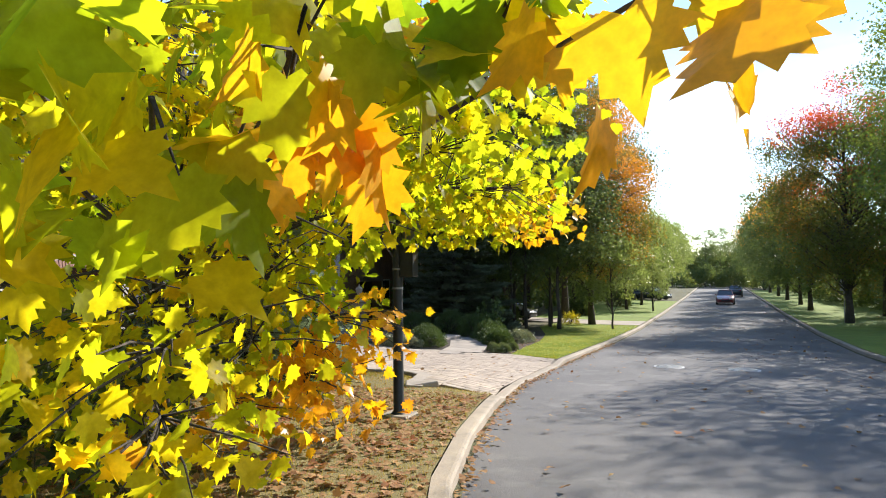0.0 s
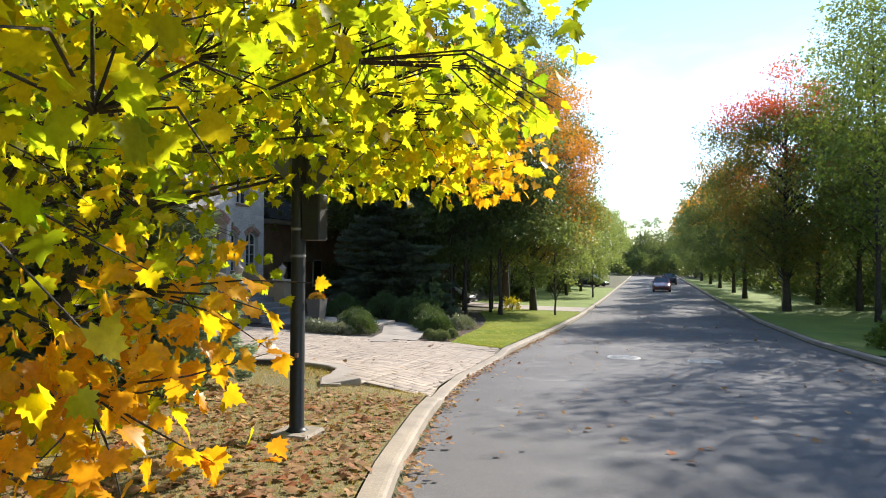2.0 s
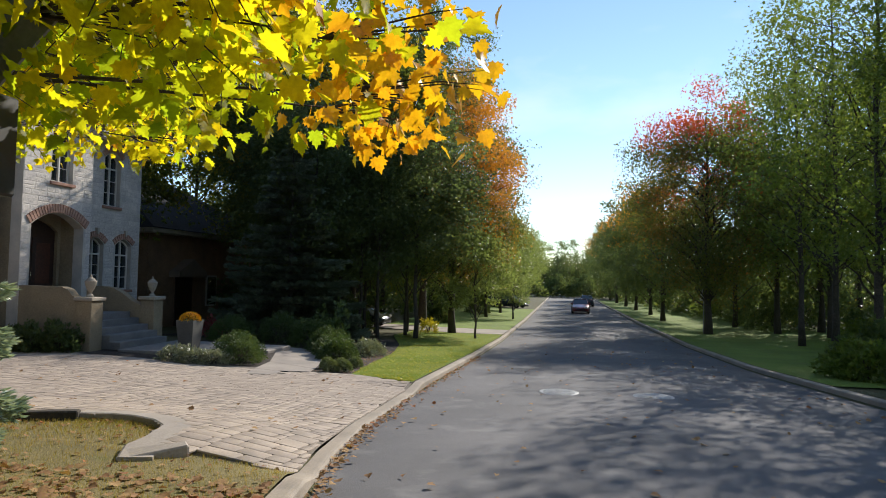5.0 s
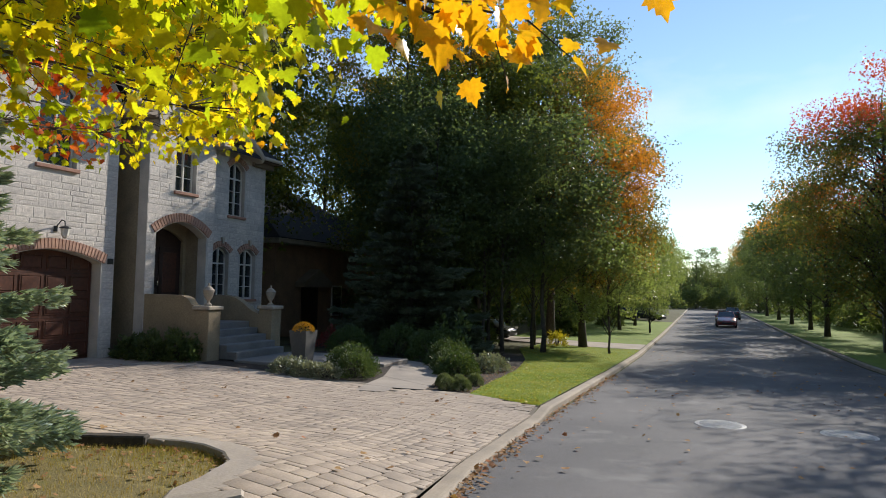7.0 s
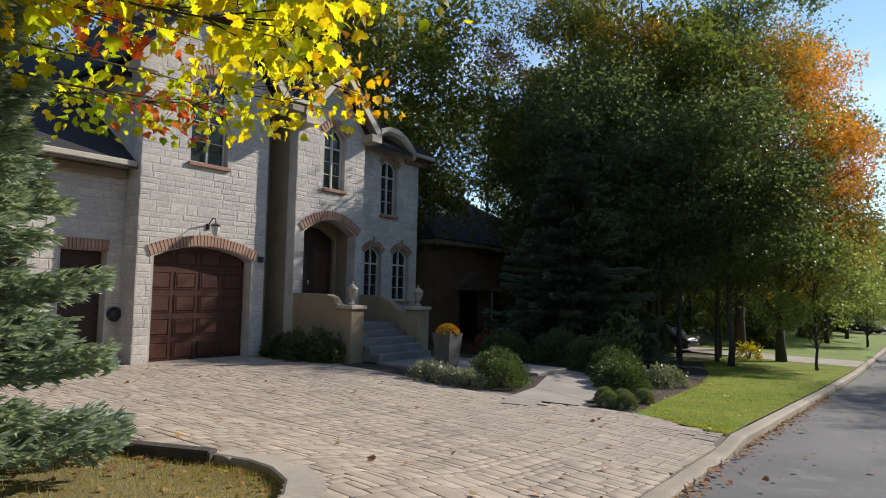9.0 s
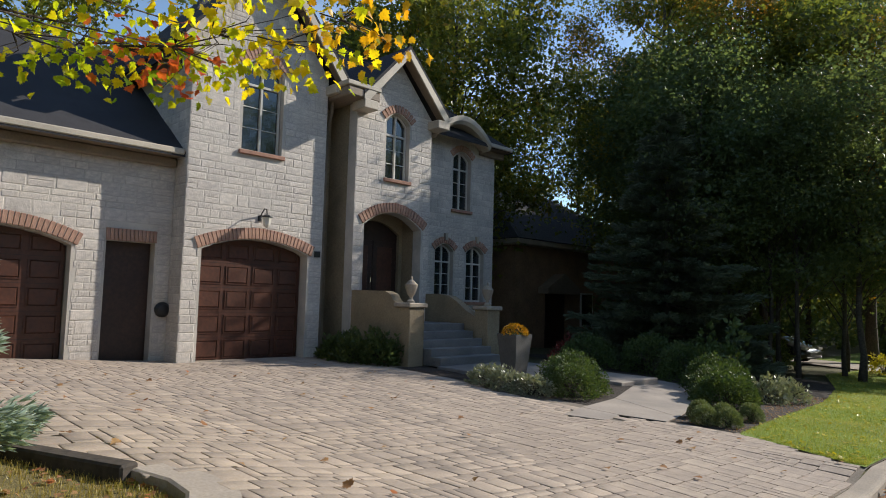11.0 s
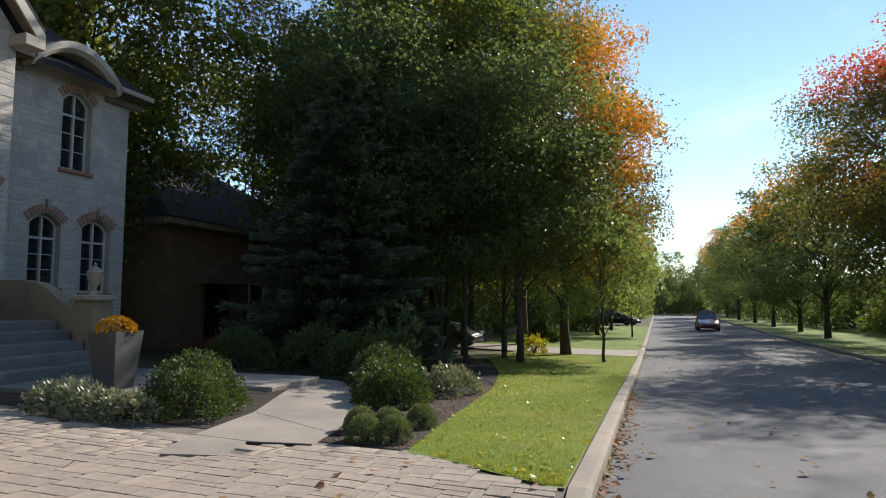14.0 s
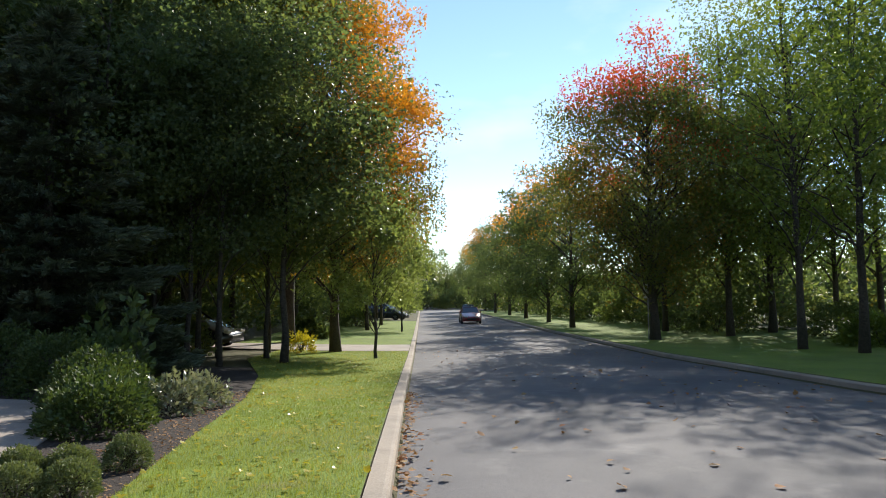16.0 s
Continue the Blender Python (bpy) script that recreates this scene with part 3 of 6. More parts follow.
def stone_mesh(k):
    """A split-faced stone of unit size, its face bulging unevenly."""
    r = random.Random(k)
    bm = bmesh.new()
    e = 0.04
    ring0 = [(0, -0.5, -0.5), (0, 0.5, -0.5), (0, 0.5, 0.5), (0, -0.5, 0.5)]
    ring1 = [(r.uniform(0.7, 1.0), y * (1 - 2 * e) + r.uniform(-0.02, 0.02), z * (1 - 3 * e) + r.uniform(-0.03, 0.03)) for _, y, z in ring0]
    a, b = [bm.verts.new(p) for p in ring0], [bm.verts.new(p) for p in ring1]
    top = bm.verts.new((1.15, r.uniform(-0.2, 0.2), r.uniform(-0.2, 0.2)))
    for i in range(4):
        bm.faces.new((a[i], a[(i + 1) % 4], b[(i + 1) % 4], b[i]))
        bm.faces.new((b[i], b[(i + 1) % 4], top))
    me = bpy.data.meshes.new("stone_block")
    bmesh.ops.recalc_face_normals(bm, faces=bm.faces)
    bm.to_mesh(me)
    bm.free()
    me.materials.append(M["stone"])
    return me


STONES = [stone_mesh(k) for k in range(5)]
STONE_DATA = [(np.array([v.co[:] for v in me.vertices]), [tuple(p.vertices) for p in me.polygons]) for me in STONES]


def child_piece(name, me, m, parent):
    ob = new(name, me)
    ob.parent = parent
    p, w = parent, Matrix.Identity(4)
    if p.parent:
        w = p.parent.matrix_basis @ p.matrix_parent_inverse @ p.matrix_basis
    else:
        w = p.matrix_basis
    ob.matrix_parent_inverse = w.inverted()
    ob.matrix_basis = m
    return ob


def stone_face(wall, loop, holes, at, axis, seed, count, keep=lambda u, z: True):
    """Squared stones in uneven courses over a wall's face; `count` of them as pieces of their own, the rest in one mesh."""
    r = random.Random(seed)
    us, zs = [p[0] for p in loop], [p[1] for p in loop]
    z = min(zs)
    rects = []
    while z < max(zs) - 0.05:
        h = r.choice((0.12, 0.15, 0.18, 0.21, 0.26))
        u = min(us)
        while u < max(us) - 0.04:
            w = r.uniform(0.19, 0.58)
            if max(us) - u - w < 0.16:
                w = max(us) - u
            if h > 0.19 and r.random() < 0.4:
                rects += [(u, u + w, z, z + h / 2), (u, u + w, z + h / 2, z + h)]
            else:
                rects.append((u, u + w, z, z + h))
            u += w
        z += h
    n, vs, fs = 0, [], []
    for u0, u1, z0, z1 in rects:
        g = 0.007
        ok = lambda a, b: all(inside(loop, u, z) for u in (a + 0.012, (a + b) / 2, b - 0.012) for z in (z0 + 0.012, z1 - 0.012)) and not any(inside(h, u, z) for h in holes for u in (a + 0.005, (a + b) / 2, b - 0.005) for z in (z0 + 0.005, (z0 + z1) / 2, z1 - 0.005))
        if not ok(u0, u1):
            full = u1 - u0
            fits = [(u0 + full * i / 12, u0 + full * j / 12) for i in range(12) for j in range(i + 2, 13) if (i == 0 or j == 12) and ok(u0 + full * i / 12, u0 + full * j / 12)]
            if not fits:
                continue
            u0, u1 = max(fits, key=lambda q: q[1] - q[0])
            if u1 - u0 < 0.05:
                continue
        k = r.randrange(5)
        depth = r.uniform(0.003, 0.010)
        cu, cz, w, h = (u0 + u1) / 2, (z0 + z1) / 2, u1 - u0 - 2 * g, z1 - z0 - 2 * g
        if axis == "x":
            m = Matrix.Translation((at, cu, cz)) @ Matrix.Diagonal((depth, w, h, 1))
        else:
            m = Matrix.Translation((cu, at, cz)) @ Matrix.Rotation(-math.pi / 2, 4, "Z") @ Matrix.Diagonal((depth, w, h, 1))
        if n < count and keep(cu, cz):
            child_piece("stone_block", STONES[k], m, wall)
            n += 1
        else:
            v, f = STONE_DATA[k]
            base = len(vs)
            vs += [m @ Vector(p) for p in v]
            fs += [tuple(base + i for i in q) for q in f]
    if vs:
        bm = bmesh.new()
        bv = [bm.verts.new(p) for p in vs]
        for f in fs:
            bm.faces.new([bv[i] for i in f])
        ob = hpart("stonework", bm, M["stone_rest"], wall)
        ob["kind"] = "stuff"


def brick_arch(y0, y1, spring, top, x, count, height=0.24, name="brick_arch"):
    """Bricks on edge over an opening, following its curve."""
    keeper = hpart(name, prism(arch_loop(y0 - 0.02, y1 + 0.02, spring, spring + 0.01, top + 0.012)[1:-1] + [(y0 - 0.1, spring + height * 0.6)] + [(y0 + (y1 - y0) * k / 8, spring + height * 0.82 + (top - spring) * (1 - (2 * k / 8 - 1) ** 2)) for k in range(9)] + [(y1 + 0.1, spring + height * 0.6)], [], x + 0.012, 0.05), M["mortar"], None, "pink brick arch")
    bm = bmesh.new()
    box(bm, -0.5, 0.5, -0.5, 0.5, -0.5, 0.5)
    soft(bm, 0.05)
    me = bpy.data.meshes.new("brick")
    bm.to_mesh(me)
    bm.free()
    me.materials.append(M["brick"])
    for k in range(count):
        a = (k + 0.5) / count
        y = y0 + (y1 - y0) * a
        z = spring + (top - spring) * (1 - (2 * a - 1) ** 2)
        slope = -(top - spring) * 4 * (2 * a - 1) / (y1 - y0)
        m = Matrix.Translation((x, y, z)) @ Matrix.Rotation(math.atan(slope), 4, "X") @ Matrix.Translation((0, 0, height / 2)) @ Matrix.Diagonal((0.075, (y1 - y0) / count * 0.86 * math.sqrt(1 + slope * slope), height, 1))
        child_piece("brick", me, m, keeper)


def window(name, y0, y1, z0, spring, top, x, shutters=False, label="white wooden casement window with small panes"):
    """A two-light casement with an arched top, set back in the wall."""
    ob = hpart(name, prism(arch_loop(y0, y1, z0, spring, top), [arch_loop(y0 + 0.045, y1 - 0.045, z0 + 0.05, spring - 0.02, top - 0.045)], x - 0.13, 0.07), M["frame"], None, label)
    mid = (y0 + y1) / 2
    hpart("mullion", block(x - 0.2, x - 0.115, mid - 0.024, mid + 0.024, z0 + 0.045, top - 0.03), M["frame"], ob)
    hpart("transom", block(x - 0.198, x - 0.12, y0 + 0.05, y1 - 0.05, spring - 0.33, spring - 0.28), M["frame"], ob)
    rows = 4 if z0 > 3 else 3
    for side in ((y0 + 0.045, mid - 0.024), (mid + 0.024, y1 - 0.045)):
        hpart("pane", block(x - 0.18, x - 0.172, side[0], side[1], z0 + 0.06, spring - 0.008), M["glass"], ob)
        for k in range(1, rows - 1 if rows > 3 else rows):
            z = z0 + 0.07 + (spring - z0 - 0.4) * k / (rows - 1 if rows > 3 else rows)
            hpart("glazing_bar", block(x - 0.172, x - 0.15, side[0], side[1], z - 0.009, z + 0.009), M["frame"], ob)
    hpart("pane", prism(arch_loop(y0 + 0.045, y1 - 0.045, spring - 0.006, spring, top - 0.045), [], x - 0.172, 0.006), M["glass"], ob, "arched upper pane")
    if shutters:
        for k in range(14):
            z = z0 + 0.12 + (spring - z0 - 0.25) * k / 13
            bm = block(-0.03, 0.03, -(mid - y0) / 2 + 0.06, (mid - y0) / 2 - 0.06, -0.006, 0.006)
            bm.transform(pose(x - 0.24, (y0 + mid) / 2, z, 0, 35, 0))
            hpart("slat", bm, M["frame"], ob)
    hpart("window_sill", soft(block(x - 0.1, x + 0.07, y0 - 0.08, y1 + 0.08, z0 - 0.09, z0), 0.012), M["sillstone"], ob, "pink brick sill")
    return ob


def garage_door(name, y0, y1, z0, spring, top, x, label):
    ob = hpart(name, prism(arch_loop(y0, y1, z0, spring, top), [], x - 0.30, 0.06), M["wood"], None, label)
    w = (y1 - y0) / 4
    sections = 5
    h = (top - z0) / sections
    for r_ in range(sections):
        hpart("section_groove", block(x - 0.303, x - 0.297, y0, y1, z0 + h * (r_ + 1) - 0.008, z0 + h * (r_ + 1) + 0.004) if r_ < sections - 1 else block(x - 0.303, x - 0.297, y0, y1, z0 - 0.02, z0 + 0.012), M["darkwood"], ob)
        for c in range(4):
            a, b = y0 + w * c + 0.07, y0 + w * (c + 1) - 0.07
            lo, hi = z0 + h * r_ + 0.09, z0 + h * (r_ + 1) - 0.08
            if r_ == sections - 1:
                hi = min(hi, spring + (top - spring) * 0.55)
            bm = bmesh.new()
            box(bm, -0.012, 0.02, a, b, lo, hi)
            for v in bm.verts:
                if v.co.x > 0:
                    v.co.y += 0.035 if v.co.y < (a + b) / 2 else -0.035
                    v.co.z += 0.03 if v.co.z < (lo + hi) / 2 else -0.03
            bm.transform(Matrix.Translation((x - 0.30, 0, 0)))
            pan = hpart("door_panel", bm, M["wood"], ob)
            frame_bm = prism([(a - 0.02, lo - 0.02), (b + 0.02, lo - 0.02), (b + 0.02, hi + 0.02), (a - 0.02, hi + 0.02)], [[(a, lo), (b, lo), (b, hi), (a, hi)]], x - 0.282, 0.02)
            hpart("moulding", frame_bm, M["wood"], pan)
    return ob


TX, BX, WX, LX = -15.6, -15.2, -16.65, -16.2
# garage tower
g_open = arch_loop(14.59, 17.12, -0.36, 2.03, 2.31)
t_win = arch_loop(15.34, 16.32, 4.24, 6.08, 6.36)
tower_loop = [(14.2, -0.5), (17.5, -0.5), (17.5, 6.35), (15.85, 8.45), (14.2, 6.35)]
tower = hpart("tower_wall", prism(tower_loop, [g_open, t_win], TX, 0.32), M["mortar"], None, "grey squared stone wall with garage door")
stone_face(tower, tower_loop, [arch_loop(14.56, 17.15, -0.5, 2.2, 2.5), arch_loop(15.30, 16.36, 4.2, 6.2, 6.54)], TX, "x", 3, 300, lambda u, z: z < 5.5)
brick_arch(14.5, 17.2, 2.03, 2.32, TX, 32, name="garage_arch")
brick_arch(15.28, 16.38, 6.1, 6.37, TX, 15, name="window_arch")
tower_side = hpart("side_wall", prism([(-20, -0.5), (TX - 0.33, -0.5), (TX - 0.33, 6.35), (-20, 6.35)], [], 14.2, 0.3, "y"), M["mortar"])
stone_face(tower_side, [(-17.4, -0.5), (TX - 0.02, -0.5), (TX - 0.02, 6.35), (-17.4, 6.35)], [], 14.2, "y", 4, 40)
hpart("side_wall", prism([(-20, -0.5), (TX - 0.33, -0.5), (TX - 0.33, 6.35), (-20, 6.35)], [], 17.2, 0.3, "y"), M["mortar"])
garage_door("garage_door", 14.61, 17.1, -0.34, 2.02, 2.3, TX, "red-brown panelled wooden garage door")
window("tower_window", 15.36, 16.3, 4.24, 6.06, 6.34, TX)
hpart("plaque", soft(block(TX + 0.02, TX + 0.045, 17.28, 17.44, 2.02, 2.16), 0.004), M["black"], None, "small dark house plaque")

# entrance bay with arched porch
b_open = arch_loop(18.42, 20.3, -0.5, 2.9, 3.27)
b_win = arch_loop(19.02, 19.8, 4.12, 5.6, 5.85)
bay_loop = [(18.1, -0.5), (20.58, -0.5), (20.58, 5.9), (19.4, 7.2), (18.1, 5.9)]
bay = hpart("bay_wall", prism(bay_loop, [b_open, b_win], BX, 0.32), M["mortar"], None, "grey stone entrance bay with a brick arch")
stone_face(bay, bay_loop, [arch_loop(18.38, 20.34, -0.5, 3.05, 3.46), arch_loop(18.98, 19.84, 4.08, 5.7, 6.0)], BX, "x", 5, 200)
brick_arch(18.36, 20.36, 2.9, 3.28, BX, 24, name="porch_arch")
brick_arch(18.97, 19.85, 5.62, 5.86, BX, 11, 0.2, name="window_arch")
window("bay_window", 19.04, 19.78, 4.12, 5.58, 5.83, BX, shutters=True)
hpart("bay_side", prism([(-18, -0.5), (BX - 0.33, -0.5), (BX - 0.33, 5.9), (-18, 5.9)], [], 18.1, 0.28, "y"), M["stucco"], None, "sand-coloured rendered side wall")
hpart("bay_side", prism([(-18, -0.5), (BX - 0.33, -0.5), (BX - 0.33, 5.9), (-18, 5.9)], [], 20.3, 0.28, "y"), M["stucco"])
hpart("recess_wall", prism([(17.5, -0.5), (18.1, -0.5), (18.1, 6.1), (17.5, 6.1)], [], -16.3, 0.25), M["stucco"])
bm = bmesh.new()
tube(bm, [(-15.72, 17.72, 6.0), (-15.75, 17.72, 5.6), (-15.95, 17.74, 5.2), (-15.95, 17.74, -0.3), (-15.8, 17.74, -0.38)], [0.045] * 5, 8)
hpart("downpipe", bm, M["soffit"], None, "brown downpipe")
hpart("porch_ceiling", block(-17.2, BX - 0.325, 18.39, 20.29, 3.3, 3.4), M["stucco"])
door_wall = hpart("door_wall", prism([(18.39, 0.5), (20.29, 0.5), (20.29, 3.3), (18.39, 3.3)], [arch_loop(18.5, 20.18, 0.54, 2.8, 3.12)], -15.95, 0.2), M["stucco"])
front_door = hpart("front_door", prism(arch_loop(18.5, 20.18, 0.54, 2.8, 3.12), [], -16.05, 0.06), M["darkwood"], None, "dark wooden double front door under an arched light")
for y0, y1 in ((18.56, 19.31), (19.37, 20.12)):
    leaf = hpart("door_leaf", soft(block(-16.06, -16.02, y0, y1, 0.56, 2.6), 0.006), M["darkwood"], front_door)
    for z0, z1 in ((0.7, 1.2), (1.3, 2.45)):
        hpart("door_panel", soft(block(-16.025, -16.008, y0 + 0.12, y1 - 0.12, z0, z1), 0.008), M["wood"], leaf)
bm = bmesh.new()
tube(bm, [(-16.0, 19.26, 1.5), (-15.95, 19.26, 1.5), (-15.95, 19.26, 1.62)], [0.012] * 3, 6)
hpart("door_handle", bm, M["chrome"], front_door, "bright metal handle")

# right wing
w_win = arch_loop(22.88, 23.68, 3.9, 5.52, 5.76)
l1, l2 = arch_loop(22.2, 22.98, 1.15, 2.58, 2.8), arch_loop(23.55, 24.38, 1.05, 2.58, 2.8)
wing_loop = [(20.58, -0.7), (24.8, -0.7), (24.8, 5.95)] + [(24.0 - 2.2 * k / 10, 5.95 + 0.55 * (1 - (2 * k / 10 - 1) ** 2)) for k in range(11)] + [(20.58, 5.95)]
wing = hpart("wing_wall", prism(wing_loop, [w_win, l1, l2], WX, 0.32), M["mortar"], None, "grey stone wall with three arched windows")
stone_face(wing, wing_loop, [arch_loop(22.84, 23.72, 3.86, 5.55, 5.95), arch_loop(22.16, 23.02, 1.1, 2.7, 2.98), arch_loop(23.5, 24.42, 1.0, 2.7, 2.98)], WX, "x", 6, 260)
for a, b, s, tp in ((22.84, 23.72, 5.54, 5.77), (22.16, 23.02, 2.6, 2.82), (23.5, 24.42, 2.6, 2.82)):
    brick_arch(a, b, s, tp, WX, 11, 0.19, name="window_arch")
window("wing_window", 22.9, 23.66, 3.9, 5.5, 5.74, WX)
window("wing_window", 22.22, 22.96, 1.15, 2.56, 2.78, WX)
window("wing_window", 23.57, 24.36, 1.05, 2.56, 2.78, WX)
for y in (22.6, 24.0):
    bm = block(WX - 0.02, WX + 0.09, y - 0.055, y + 0.055, 2.92, 3.12)
    for v in bm.verts:
        if v.co.z < 3.0:
            v.co.y = y + (v.co.y - y) * 0.6
    hpart("keystone", bm, M["trim"], None, "pale keystone")
hpart("end_wall", prism([(-27, -1), (WX - 0.33, -1), (WX - 0.33, 5.95), (-27, 5.95)], [], 24.5, 0.3, "y"), M["mortar"])
hpart("back_wall", prism([(7.5, -0.6), (24.8, -0.6), (24.8, 6.0), (7.5, 6.0)], [], -26.7, 0.3), M["mortar"])

# low left wing with side door and second garage
s_door, g2 = [(13.88, -0.4), (13.88, 2.1), (12.95, 2.1), (12.95, -0.4)], arch_loop(9.7, 12.35, -0.35, 1.95, 2.25)
left_loop = [(7.5, -0.5), (14.2, -0.5), (14.2, 3.85), (7.5, 3.85)]
low_wall = hpart("garage_wall", prism(left_loop, [s_door, g2], LX, 0.32), M["mortar"], None, "grey stone garage wall")
stone_face(low_wall, left_loop, [[(13.9, -0.5), (13.9, 2.36), (12.93, 2.36), (12.93, -0.5)], arch_loop(9.66, 12.39, -0.5, 2.12, 2.46)], LX, "x", 7, 200, lambda u, z: u > 11.5)
brick_arch(9.6, 12.45, 1.95, 2.26, LX, 32, name="garage_arch")
brick_arch(12.93, 13.9, 2.1, 2.1005, LX, 13, name="lintel")
hpart("side_door", soft(block(LX - 0.32, LX - 0.26, 12.95, 13.88, -0.36, 2.1), 0.006), M["darkwood"], None, "dark wooden side door")
garage_door("garage_door", 9.72, 12.33, -0.33, 1.94, 2.24, LX, "red-brown panelled wooden garage door")
hpart("garage_end", prism([(-26, -0.5), (LX - 0.33, -0.5), (LX - 0.33, 3.85), (-26, 3.85)], [], 7.5, 0.3, "y"), M["mortar"])
bm = bmesh.new()
turned(bm, [(0.05, -0.05), (0.15, -0.04), (0.16, 0.03), (0.11, 0.09), (0.03, 0.11)], sides=14)
bm.transform(pose(LX + 0.02, 14.08, 0.75, 0, 90, 0))
hpart("wall_reel", bm, M["black"], None, "round dark hose reel on the wall")


def slab_roof(name, pts, thick, parent=None):
    """A roof plane from four corners, thickened downwards."""
    bm = bmesh.new()
    top = [bm.verts.new(p) for p in pts]
    low = [bm.verts.new((p[0], p[1], p[2] - thick)) for p in pts]
    n = len(pts)
    bm.faces.new(top)
    bm.faces.new(low[::-1])
    for i in range(n):
        bm.faces.new((top[i], low[i], low[(i + 1) % n], top[(i + 1) % n]))
    return hpart(name, bm, M["roof"], parent)


def gable(y0, yc, y1, eave, apex, x_front, x_back, wall_x, name):
    """A gable roof with pale rake boards and a brown soffit."""
    r = slab_roof(name, [(x_front, yc, apex), (x_back, yc, apex), (x_back, y0, eave), (x_front, y0, eave)], 0.1)
    slab_roof("roof_slope", [(x_front, yc, apex), (x_front, y1, eave), (x_back, y1, eave), (x_back, yc, apex)], 0.1, r)
    for ya in (y0, y1):
        s = 1 if ya > yc else -1
        bm = prism([(yc, apex - 0.10), (ya, eave - 0.10), (ya, eave - 0.28), (ya - s * 0.1, eave - 0.28), (yc, apex - 0.30)], [], x_front + 0.005, 0.045)
        hpart("rake_board", bm, M["trim"], r, "beige rake board")
        bm = prism([(yc, apex - 0.12), (ya, eave - 0.12), (ya, eave - 0.16), (yc, apex - 0.17)], [], x_front - 0.05, abs(x_front - wall_x) - 0.05)
        hpart("soffit", bm, M["soffit"], r)
        hpart("eave_return", soft(block(wall_x - 0.1, x_front + 0.02, min(ya, ya - s * 0.42), max(ya, ya - s * 0.42), eave - 0.42, eave - 0.2), 0.015), M["trim"], r)
    return r


gable(13.85, 15.85, 17.85, 6.35, 8.8, TX + 0.4, -21, TX, "tower_roof")
gable(18.0, 19.4, 20.85, 6.05, 7.55, BX + 0.4, -20, BX, "bay_roof")


def eave(y0, y1, z, x_wall, out=0.4):
    g = hpart("eave", soft(block(x_wall, x_wall + out, y0, y1, z - 0.10, z - 0.04), 0.008), M["soffit"], None, "brown boxed eave")
    hpart("gutter", soft(block(x_wall + out - 0.02, x_wall + out + 0.1, y0, y1, z - 0.08, z + 0.05), 0.02), M["trim"], g, "beige gutter")
    hpart("cornice", soft(block(x_wall, x_wall + 0.14, y0, y1, z - 0.3, z - 0.1), 0.03), M["soffit"], g)


eave(20.85, 21.8, 6.08, WX)
eave(24.0, 25.15, 6.08, WX)
eave(7.2, 14.18, 4.0, LX)
hpart("turret_eave", soft(block(-16.4, BX + 0.38, 17.55, 18.5, 5.85, 6.08), 0.03), M["soffit"], None, "brown moulded eave")
hpart("turret_gutter", soft(block(-16.4, BX + 0.42, 17.5, 18.5, 6.08, 6.2), 0.02), M["trim"], None, "beige gutter")
# eyebrow over the upper window
bm = bmesh.new()
rows = []
for k in range(13):
    a = 1.15 - 2.3 * k / 12
    y, z = 22.9 + a * 1.02, 6.02 + 0.62 * (1 - (a / 1.15) ** 2)
    rows.append([bm.verts.new(p) for p in ((WX - 1.2, y, z + 0.1), (WX + 0.5, y, z + 0.1), (WX + 0.5, y, z - 0.06), (WX + 0.42, y, z - 0.16), (WX - 0.02, y, z - 0.16), (WX - 1.2, y, z - 0.06))])
for p, q in zip(rows, rows[1:]):
    for i in range(6):
        bm.faces.new((p[i], p[(i + 1) % 6], q[(i + 1) % 6], q[i]))
bm.faces.new(rows[0])
bm.faces.new(rows[-1][::-1])
hpart("eyebrow_cornice", bm, M["trim"], None, "curved beige cornice over the window")
# main hipped roof and the low wing's roof
main_roof = slab_roof("main_roof", [(WX + 0.45, 25.2, 6.1), (-21.5, 21.0, 10.4), (-21.5, 17.0, 10.4), (WX + 0.45, 13.8, 6.1)], 0.12)
slab_roof("roof_slope", [(WX + 0.45, 25.2, 6.1), (-27, 25.2, 6.1), (-21.5, 21.0, 10.4)], 0.12, main_roof)
slab_roof("roof_slope", [(-27, 25.2, 6.1), (-27, 13.8, 6.1), (-21.5, 17.0, 10.4), (-21.5, 21.0, 10.4)], 0.12, main_roof)
slab_roof("roof_slope", [(-27, 13.8, 6.1), (WX + 0.45, 13.8, 6.1), (-21.5, 17.0, 10.4)], 0.12, main_roof)
low_roof = slab_roof("garage_roof", [(LX + 0.48, 14.2, 4.0), (-20.5, 14.2, 7.3), (-20.5, 7.2, 7.3), (LX + 0.48, 7.2, 4.0)], 0.12)
slab_roof("roof_slope", [(-20.5, 14.2, 7.3), (-26, 14.2, 4.0), (-26, 7.2, 4.0), (-20.5, 7.2, 7.3)], 0.12, low_roof)

